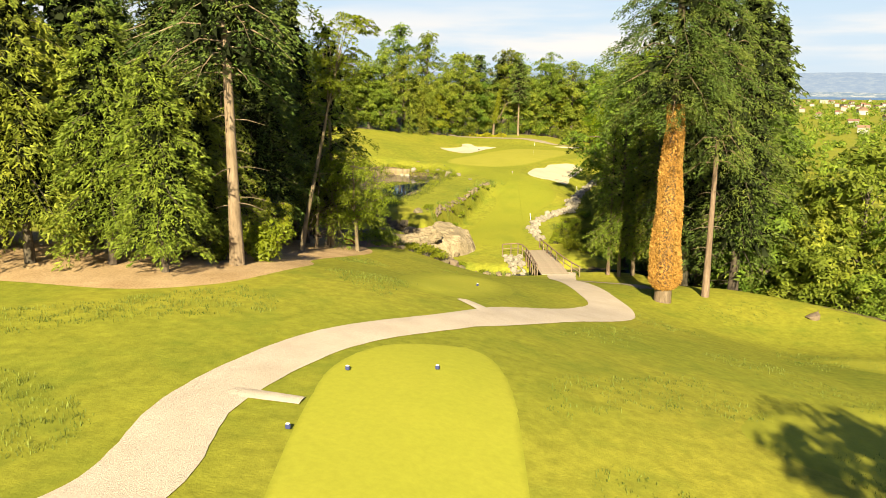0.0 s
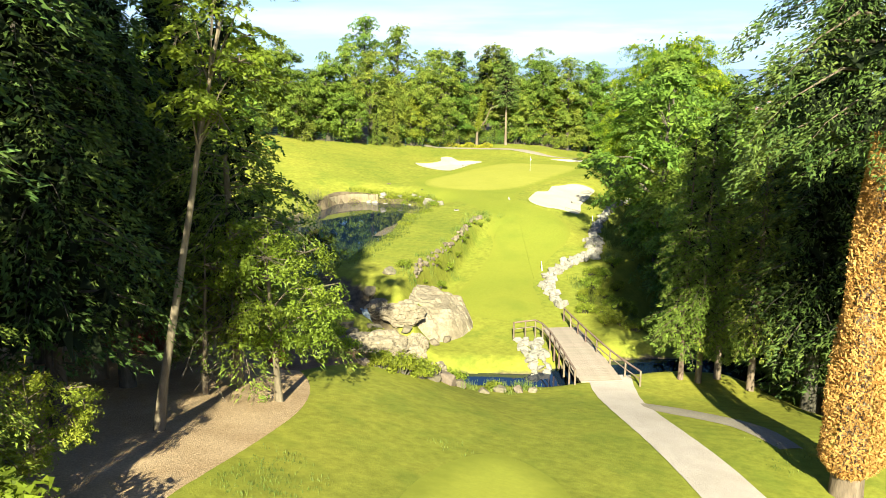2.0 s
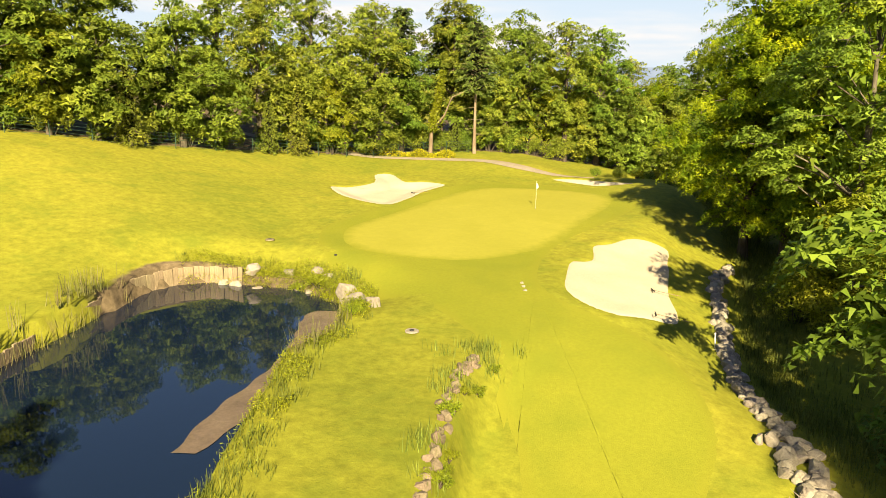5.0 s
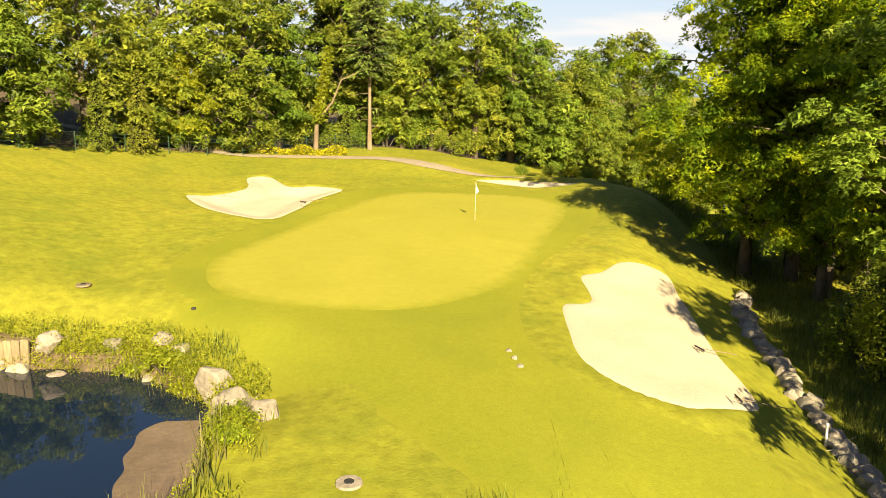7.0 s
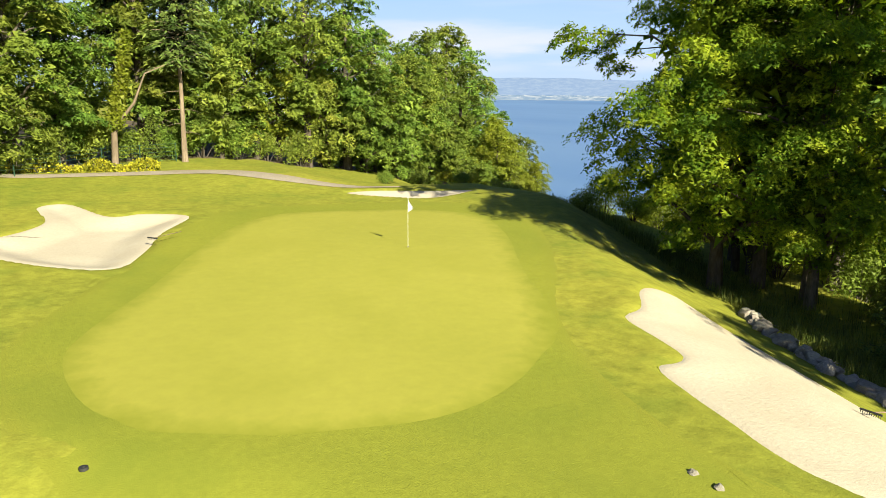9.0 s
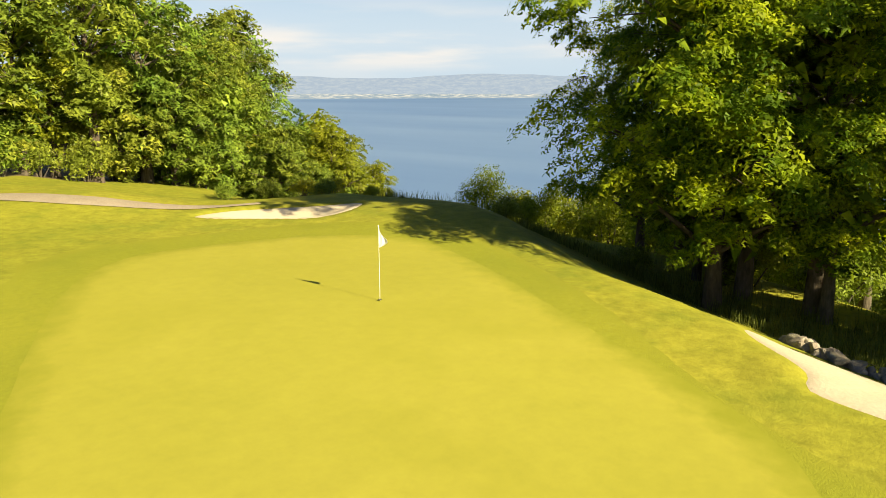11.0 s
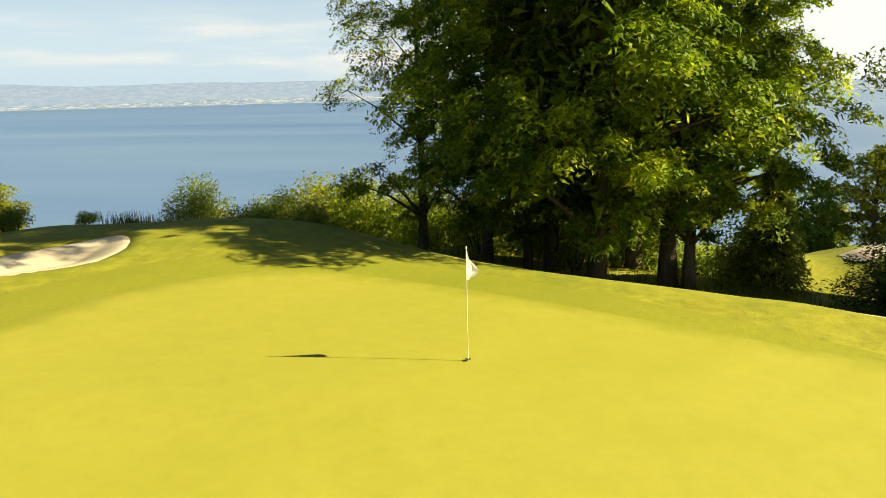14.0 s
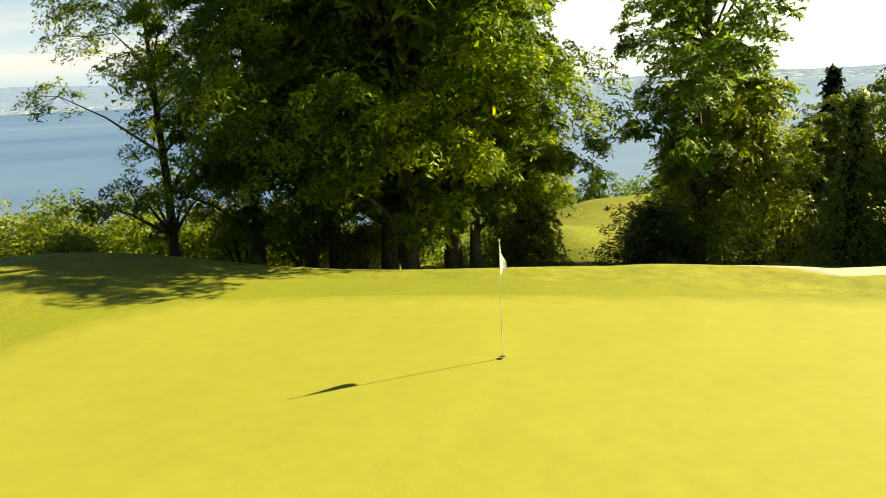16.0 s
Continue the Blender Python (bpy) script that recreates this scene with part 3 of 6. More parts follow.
BUNKERS = {
    "left": ((-17.1, 7.4), (-15.0, 3.2), (-11.5, 0.7), (-10.0, 2.8), (-9.0, 6.6), (-7.3, 10.6), (-9.4, 12.2), (-11.0, 12.0), (-12.8, 16.2), (-14.5, 15.6), (-14.0, 11.4), (-15.6, 8.2)),
    "right": ((1.2, -13.9), (2.4, -13.5), (2.85, -10.4), (4.0, -9.7), (5.5, -7.8), (7.2, -6.9), (8.4, -7.2), (7.8, -10.0), (7.6, -11.4), (7.1, -13.6), (6.5, -16.5), (6.45, -18.7), (5.8, -20.8), (3.3, -22.3), (2.0, -22.0), (0.9, -20.7), (0.4, -19.0), (0.65, -16.6)),
    "back": ((2.3, 16.3), (4.4, 16.9), (6.6, 16.0), (8.5, 14.6), (9.8, 13.4), (8.2, 12.0), (6.2, 11.9), (4.4, 13.9)),
    "far": ((66, -28.5), (72, -32.5), (80, -35.5), (82, -34), (76, -30), (70, -26.5)),
}
BUNKER_LINES = {k: spline(v, 6) for k, v in BUNKERS.items()}
FAR_BUNKER = BUNKER_LINES.pop("far")


def surface(x, y):
    """The ground with its bunkers hollowed out."""
    x, y = np.broadcast_arrays(np.asarray(x, float), np.asarray(y, float))
    z = ground(x, y)
    for name, line in BUNKER_LINES.items():
        deep = 0.5 if name == "right" else 1.0
        (x0, y0), (x1, y1) = line.min(0) - 1, line.max(0) + 1
        near = (x > x0) & (x < x1) & (y > y0) & (y < y1)
        if near.any():
            d = inside_by(x[near], y[near], line)
            z[near] += 0.05 * np.exp(-((d + 0.35) / 0.5) ** 2) - deep * (0.45 * ease(d, 0, 2.2) + 0.22 * ease(d, 0.0, 0.5))
    return z


def top(x, y):
    return float(surface(np.array([x]), np.array([y]))[0])


# ---------------------------------------------------------------- land and water
def axis(lo, hi, step, far_lo, far_hi):
    out = [lo + step * i for i in range(int((hi - lo) / step) + 1)]
    s = step
    while out[-1] < far_hi:
        s *= 1.13
        out.append(min(out[-1] + s, far_hi))
    s = step
    while out[0] > far_lo:
        s *= 1.13
        out.insert(0, max(out[0] - s, far_lo))
    return np.array(out)


gx, gy = axis(-27, 25, 0.56, -3400, 3400), axis(-118, 30, 0.56, -3300, 3300)
gx = np.concatenate([gx[gx < -17.8], np.arange(-17.6, 10.1, 0.3), gx[gx > 10.2]])      # finer about the bunkers
gy = np.concatenate([gy[gy < -23.8], np.arange(-23.6, 17.6, 0.3), gy[gy > 17.7]])
GX, GY = np.meshgrid(gx, gy)
GZ = surface(GX, GY)
grid = np.arange(GX.size).reshape(GX.shape)
cells = np.stack([grid[:-1, :-1], grid[:-1, 1:], grid[1:, 1:], grid[1:, :-1]], -1).reshape(-1, 4)
def litter(x, y):
    """Where the turf gives way to soil: stream banks, pond margins and the floors of the woods."""
    shore = (1 - ease(reach(x, y, POND), 0.5, 1.4)) * ease(y, -24, -21)
    b = np.maximum(np.maximum((1 - ease(reach(x, y, STREAM), 0.1, 0.7 + 0.5 * (1 - ease(x, -7, -4)))), shore), 0.35 * (1 - ease(np.abs(reach(x, y, POND) - 0.1), 0.2, 0.8)))
    line = np.interp(x, (-75, -45, -33, -22, -10, 5, 14, 22, 40), (-16, -2, 7, 20, 29.5, 34, 41, 46, 52))
    b = np.maximum(b, ease(y - line, 0, 3) * ease(-x, -60, -30) * (1 - ease(y - line, 45, 60)))
    b = np.maximum(b, ease(x - np.interp(y, (-84, -72, -60, -50, -30, -12, 0, 8), (34, 20, 15, 11.5, 11, 15, 17.5, 20)), 0, 3) * ease(y, -88, -80) * (1 - ease(y, -30, -22)) * (1 - ease(x + 3 * np.sin(y * 0.21), 27, 40)))
    return np.maximum(b, ease(-x, 8.5, 11) * ease(y, -74, -70) * (1 - ease(y, -63, -58)) * (1 - ease(-x, 22, 34)))


turf = mesh_of("ground", np.stack([GX, GY, GZ], -1).reshape(-1, 3), cells.tolist(), M["rough"], True)
turf.attributes.new("bare", "FLOAT", "POINT").data.foreach_set("value", litter(GX, GY).astype(np.float32).ravel())
setting("ground", turf, "mown rough grass over rolling golf course ground")

LAKE_Z = -45.0
setting("lake", mesh_of("lake", [(-1500, -4800, LAKE_Z), (4850, -4800, LAKE_Z), (4850, 4850, LAKE_Z), (-1500, 4850, LAKE_Z)], [(0, 1, 2, 3)], M["lake"]), "wide calm blue lake below the hillside", category="lake")


def far_land():
    """Shore across the lake and plain to the north; haze painted in glowing colour."""
    m = bpy.data.materials.new("painted_haze_shore")
    m.use_nodes = True
    n, l = m.node_tree.nodes, m.node_tree.links
    n.clear()
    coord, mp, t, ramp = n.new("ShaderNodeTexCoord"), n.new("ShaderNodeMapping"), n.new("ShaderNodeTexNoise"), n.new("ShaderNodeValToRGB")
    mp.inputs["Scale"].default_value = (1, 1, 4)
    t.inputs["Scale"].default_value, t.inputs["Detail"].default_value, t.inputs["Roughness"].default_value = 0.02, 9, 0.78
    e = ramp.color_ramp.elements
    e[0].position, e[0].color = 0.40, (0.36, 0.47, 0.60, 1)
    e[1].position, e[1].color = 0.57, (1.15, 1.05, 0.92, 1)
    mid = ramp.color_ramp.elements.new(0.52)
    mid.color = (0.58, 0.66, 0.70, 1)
    # emission: the shore glows in its painted haze tones, unlit by the sun
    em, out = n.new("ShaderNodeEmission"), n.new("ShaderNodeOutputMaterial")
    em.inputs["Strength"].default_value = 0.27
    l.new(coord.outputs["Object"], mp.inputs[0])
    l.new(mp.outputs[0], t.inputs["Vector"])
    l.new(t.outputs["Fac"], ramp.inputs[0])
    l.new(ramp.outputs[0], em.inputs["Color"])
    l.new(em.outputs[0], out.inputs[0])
    verts, faces = [], []
    steps, rows = 220, 6
    for i in range(steps + 1):
        b = radians(-40 + 200 * i / steps)
        h = 44 + 16 * noise.noise((i * 0.045, 0, 0)) + 9 * noise.noise((i * 0.2, 3, 0))
        for k in range(rows + 1):
            r = 4250 + 90 * k
            verts.append((r * math.sin(b), r * math.cos(b), LAKE_Z - 1 + h * (k / rows) ** 1.3))
        if i:
            o = (i - 1) * (rows + 1)
            faces += [(o + k, o + k + 1, o + rows + 2 + k, o + rows + 1 + k) for k in range(rows)]
    ob = setting("far_shore_backdrop", mesh_of("far_shore", verts, faces, m, True), "far shore with pale fields and towns, haze painted on")
    ob.visible_shadow = False
    # the hills' ramp is paler and bluer, thicker haze painted in
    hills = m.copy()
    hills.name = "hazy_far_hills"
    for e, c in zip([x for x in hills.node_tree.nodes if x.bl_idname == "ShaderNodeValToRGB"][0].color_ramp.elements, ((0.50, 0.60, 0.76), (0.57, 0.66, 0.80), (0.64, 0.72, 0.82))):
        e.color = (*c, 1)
    verts, faces = [], []
    for i in range(steps + 1):
        b = radians(-40 + 200 * i / steps)
        h = (128 + 34 * noise.noise((i * 0.03, 7, 0))) * (1 - 0.6 * float(ease(math.degrees(b), 82, 108))) + 18 * noise.noise((i * 0.11, 9, 0)) + 6 * noise.noise((i * 0.5, 2, 0))
        for k in range(rows + 1):
            r = 4550 + 35 * k
            verts.append((r * math.sin(b), r * math.cos(b), LAKE_Z - 1 + h * (k / rows) ** 0.8))
        if i:
            o = (i - 1) * (rows + 1)
            faces += [(o + k, o + k + 1, o + rows + 2 + k, o + rows + 1 + k) for k in range(rows)]
    ob = setting("far_hills_backdrop", mesh_of("far_hills", verts, faces, hills, True), "hills beyond the lake, glowing pale blue as painted haze")
    ob.visible_shadow = False


far_land()


def pool(name, chain, z, label, grow=0.75, mat=M["pond"]):
    """A sheet of water a little wider than its basin's waterline, so that the banks cut it."""
    (x0, y0), (x1, y1) = np.array(chain)[:, :2].min(0) - 8, np.array(chain)[:, :2].max(0) + 8
    xs, ys = np.arange(x0, x1, 0.4), np.arange(y0, y1, 0.4)
    X, Y = np.meshgrid(xs, ys)
    keep = reach(X, Y, chain) < grow
    idx = -np.ones(X.shape, int)
    idx[keep] = np.arange(keep.sum())
    verts = np.c_[X[keep], Y[keep], np.full(keep.sum(), z)]
    f = np.stack([idx[:-1, :-1], idx[:-1, 1:], idx[1:, 1:], idx[1:, :-1]], -1).reshape(-1, 4)
    return setting(name, mesh_of(name, verts, f[(f >= 0).all(1)].tolist(), mat), label, category="water")


pool("pond_water", POND, POND_Z, "still dark pond reflecting trees and sky")
pool("stream_water", STREAM[3:], STREAM_Z, "shallow dark stream running under the bridge", 0.6)



def mud_margin():
    """A shelf of silt lying just under the pond's sunny edge."""
    p = spline(((-11.7, -20.2, 0.8), (-11.3, -22.0, 1.0), (-10.9, -24.0, 1.15), (-10.7, -26.6, 1.2), (-11.1, -29.2, 1.1), (-12.0, -32.2, 0.8), (-12.6, -35.4, 0.4)), 10, False)
    verts, faces = [], []
    for i, (x, y, w) in enumerate(p):
        end = max(0, 1 - i / 12)
        for k in range(11):
            u = -1.1 + k * 0.21
            verts.append((x + u * w + 0.06 * math.sin(i * 0.9), y, POND_Z + 0.02 * (1 - min(u, 0) ** 2 - 1.1 * end ** 2) - 0.001))
        if i:
            o = (i - 1) * 11
            faces += [(o + k, o + k + 1, o + 12 + k, o + 11 + k) for k in range(10)]
    setting("mud_shelf", mesh_of("mud_shelf", verts, faces, M["mud"], True), "wet brown silt along the pond's shallow edge", category="mud")


mud_margin()

# mown areas
GREEN = ((-13.3, -8.4), (-12.7, -11.6), (-11.2, -13.5), (-9.1, -14.7), (-7.4, -15.1), (-5.2, -15.3), (-3.1, -14.6), (-0.8, -12.8), (1.0, -10.3), (3.7, -4.1), (6.2, 1.9), (6.7, 6.4), (3.3, 10.2), (-2.3, 10.9), (-5.8, 8.2), (-8.5, 3.4), (-10.8, -2.0), (-12.7, -6.0))
FAIRWAY = ((-4.2, -48), (-3.4, -41), (-2.4, -33), (-5.2, -24), (-11.5, -17.0), (-14.5, -9), (-12.5, -2), (-6.5, 10.6), (-1, 13), (5.6, 11.2), (8.6, 5), (5.5, -3), (1.4, -9.8), (-0.3, -15.4), (0.2, -20.4), (4.6, -25.5), (5.2, -31), (3.4, -36), (2.2, -42), (3.0, -48), (0, -51))
setting("fairway", drape("fairway", spline(FAIRWAY, 6), M["fairway"], 0.02, 60), "close-mown fairway and apron grass", category="fairway")
setting("putting_green", drape("putting_green", spline(GREEN, 6), M["green"], 0.042, 40, None, 2.1), "smooth pale yellow-green putting green", category="putting green")
TEES = (((2.9, -114.5), (1.9, -109.4), (1.6, -106.0), (2.5, -103.4), (4.2, -102.5), (5.9, -102.6), (7.0, -105), (7.8, -109.2), (8.2, -113.5), (6.8, -117.5), (4, -117.8)),
        ((0.2, -92.5), (-0.7, -88), (-0.3, -81.5), (1.8, -77.8), (4.4, -80.4), (5.2, -86.6), (4.2, -92.3), (2.0, -94.2)),
        ((13.4, -105), (14.4, -101.5), (17.5, -98), (21, -96.5), (24, -98), (22, -103), (17, -106.5)),
        ((20, -86), (24, -84), (30, -84.5), (30, -89), (24, -90)))
for i, t in enumerate(TEES):
    setting(f"tee_box_{i + 1}", drape("tee_box", spline(t, 6), M["tee"], 0.03, 24, None, 2.2 if i else 0.6), "mown tee box of bright short grass", category="tee box")
for k, label in (("left", "pale sand bunker with lobed grass edge"), ("right", "long pale sand bunker sloping beside the green"), ("back", "narrow pale sand bunker behind the green"), ("far", "small sand bunker on a neighbouring hole")):
    tagged(setting("sand_bunker", drape("sand_bunker", BUNKER_LINES[k], M["sand"], 0.05, 20, 0.45 if k != "right" else 0.2) if k != "far" else drape("sand_bunker", FAR_BUNKER, M["sand"], 0.25, 12), label), category="bunker")

# paths and beds
setting("cart_path", ribbon("cart_path", ((-6.5, -127, 1.1), (-2.2, -119.6, 1.1), (0.3, -114.8, 1.0), (-0.3, -110.2, 0.95), (0.3, -106, 0.95), (1.5, -102.8, 0.95), (4.4, -98.2, 1.0), (7.3, -91.4, 1.15), (9.7, -86.2, 1.4), (10.5, -82.1, 1.35), (9.6, -77.8, 1.2), (8.1, -71, 1.05), (7.2, -65, 1.1), (6.9, -60.2, 1.25)), M["gravel"], 0.055), "pale compacted gravel cart path", category="path")
setting("path_spur_1", ribbon("path_spur", ((0.1, -109.2, 0.32), (1.1, -109.2, 0.28), (2.0, -109.2, 0.25)), M["gravel"], 0.07, 4), "short gravel spur to the tee", category="path")
setting("path_spur_2", ribbon("path_spur", ((5.2, -96.2, 0.36), (4.4, -94.9, 0.34), (3.6, -93.9, 0.3)), M["gravel"], 0.07, 4), "short gravel spur to the tee", category="path")
setting("gravel_track", ribbon("gravel_track", ((-30, 23.5, 0.7), (-17, 24.8, 0.7), (-10, 25.6, 0.7), (-4.5, 24.8, 0.85), (-0.8, 21.3, 0.9), (3.4, 18.3, 0.55), (6.5, 17.6, 0.3)), M["dirt"], 0.06, 4), "worn gravel track behind the green", category="path")
setting("dirt_track", ribbon("dirt_track", ((7.6, -66, 0.6), (9.6, -67.2, 0.8), (12, -69.5, 0.7), (13.2, -73, 0.5)), M["dirt"], 0.05, 4), "worn dirt track below the fir", category="path")
MULCH = ((-30, -103), (-20, -102), (-13.6, -101.3), (-8.5, -101.2), (-5.7, -99.4), (-4.6, -97.3), (-4.1, -94), (-4.2, -91), (-5.4, -87.8), (-5.1, -82), (-5.2, -77.5), (-6.4, -73.4), (-9, -70.5), (-16, -66), (-28, -72), (-32, -88))
setting("mulch_bed", drape("mulch_bed", spline(MULCH, 8), M["mulch"], 0.05, 60), "bark mulch strewn under the conifers", category="mulch")

SOIL = ((-10.2, -72.6), (-8.0, -73.2), (-6.6, -71.4), (-5.4, -69.6), (-4.8, -67.8), (-5.6, -66.2), (-7.4, -66.0), (-9.4, -68.4))
setting("soil_bed", drape("soil_bed", spline(SOIL, 6), M["soil"], 0.06, 16), "bare reddish soil planted with weeds", category="soil")


# ---------------------------------------------------------------- trees
def leaves(rng, centres, size, slim=0.5, droop=0.0, out=None, along=None, rough=1.0):
    """Pointed leaves or sprays at the centres, turned at random or lying along a direction, leaning outwards and up."""
    n = len(centres)
    up = rough * rng.normal(size=(n, 3)) + np.array((0, 0, 0.8))
    if out is not None:
        up += out * 1.3
    up /= np.linalg.norm(up, axis=1)[:, None]
    a = np.cross(up, rng.normal(size=(n, 3)))
    a /= np.linalg.norm(a, axis=1)[:, None] + 1e-9
    if along is not None:
        a = along + 0.55 * a
        a /= np.linalg.norm(a, axis=1)[:, None]
    a[:, 2] -= droop
    b = np.cross(up, a)
    b /= np.linalg.norm(b, axis=1)[:, None] + 1e-9
    s = (size * rng.uniform(0.6, 1.4, n))[:, None]
    return np.stack([centres - a * s * 0.8 + b * s * slim, centres - a * s * 0.8 - b * s * slim, centres + a * s * 1.2], 1)


def trunk_path(rng, h, lean=0.02, bend=0.15, n=7):
    pts, off = [], np.zeros(2)
    for i in range(n + 1):
        k = i / n
        pts.append((off[0] + lean * h * k, off[1], h * k))
        off = off + rng.normal(0, bend / n * h * 0.12, 2)
    return pts


def broadleaf(name, seed, h, r, clear, n_leaf, size, leaf, bark, label, category="tree", clumps=26, open_=0.0, radius=None, lift=0.5, lean=None, hang=0.0, core=26, wide_=1.9, puff=0.37, skirt=False):
    """A broadleaved tree: trunk, limbs to every bough, and boughs built of leafy sprays that roof one another, with shaded hollows beneath them."""
    rng = np.random.default_rng(seed)
    root = thing(name, Matrix(), label, category)
    lean = rng.normal(0, 0.03) if lean is None else lean
    path = trunk_path(rng, h * 0.86, lean)
    r0 = radius or 0.022 * h
    rad = [r0 * (1.35 if i == 0 else 1) * (1 - 0.85 * i / 7) + 0.02 for i in range(8)]
    tubes = [tube([(path[0][0], path[0][1], -0.35)] + path[1:], rad, 9)]
    cz, hz = clear + (h - clear) * lift, (h - clear) * 0.5
    cents = []
    for i in range(clumps):
        k = (i + 0.5) / clumps
        zz = -0.95 + 1.9 * k + rng.normal(0, 0.08)
        ring = math.sqrt(max(0.05, 1 - abs(zz) ** (2.2 if zz > 0 or not skirt else 6))) * (0.86 if zz > 0.3 else 1.0)
        ang, d = i * 2.4 + rng.normal(0, 0.35), ring * r * (rng.uniform(0.55, 0.95) if i % 4 else rng.uniform(0, 0.45))
        cents.append((d * math.cos(ang) + lean * (cz + zz * hz * 0.92), d * math.sin(ang), cz + zz * hz * 0.92))
    pts, outs = [], []
    sprays = 12
    per = n_leaf // (clumps * sprays)
    for c in cents:
        j = min(6, max(1, int(7 * (c[2] - 0.22 * math.hypot(c[0], c[1])) / (h * 0.86))))
        a, e = Vector(path[j]), Vector(c)
        mid = a.lerp(e, 0.55) + Vector((0, 0, 0.05 * h * (0.3 if c[2] < cz else 1)))
        tubes.append(tube([a, mid, e], [rad[j] * 0.5, rad[j] * 0.26, 0.015], 5))
        cr = r * puff * rng.uniform(0.75, 1.25)
        flat = np.array((c[0], c[1], 0.0))
        away = flat / (np.linalg.norm(flat) + 0.3)
        for _ in range(sprays):
            w = rng.normal(size=3)
            w /= np.linalg.norm(w)
            o = w * rng.uniform(0.45, 1.0) * np.array((cr, cr, cr * 0.62)) + away * cr * 0.25
            s = cr * rng.uniform(0.26, 0.46)
            tilt = away * 0.45 + np.array((w[0], w[1], 0)) * 0.35
            rho, th = np.sqrt(rng.uniform(0.02, 1, per)), rng.uniform(0, 6.28, per)
            q = np.c_[rho * np.cos(th), rho * np.sin(th), np.zeros(per)] * s * (1 - 0.35 * hang)
            q[:, 2] = -0.5 * s * rho ** 2 - (q @ tilt) * 0.8 - hang * s * 1.5 * rng.uniform(0, 1, per) + rng.normal(0, 0.09 * s, per)
            q += rng.normal(0, 0.07 * s, (per, 3))
            pts.append(q + o + np.array(c))
            outs.append(np.c_[q[:, :2] / s * (0.7 + 0.8 * hang), np.full(per, 0.75 - 0.5 * hang)] + tilt)
            if open_ > 0.15 and rng.uniform() < 0.6:
                tubes.append(tube([e, e + Vector(o) * 0.95], [0.022, 0.007], 4))
    flesh = np.concatenate(pts)
    heart = np.concatenate([np.array(c) * np.array((0.45, 0.45, 1)) + rng.normal(0, 0.10 * r, (max(5, int(core * (1 - open_))), 3)) for c in cents])
    sizes = np.r_[np.full(len(flesh), size), np.full(len(heart), size * wide_)]
    crown = leaves(rng, np.concatenate([flesh, heart]), sizes, 0.5, 0.25, np.concatenate(outs + [np.zeros((len(heart), 3))]), rough=0.7)
    part("trunk", join_tubes("trunk", tubes, bark), root)
    part("crown", loose_mesh("crown", crown, leaf), root)
    return root


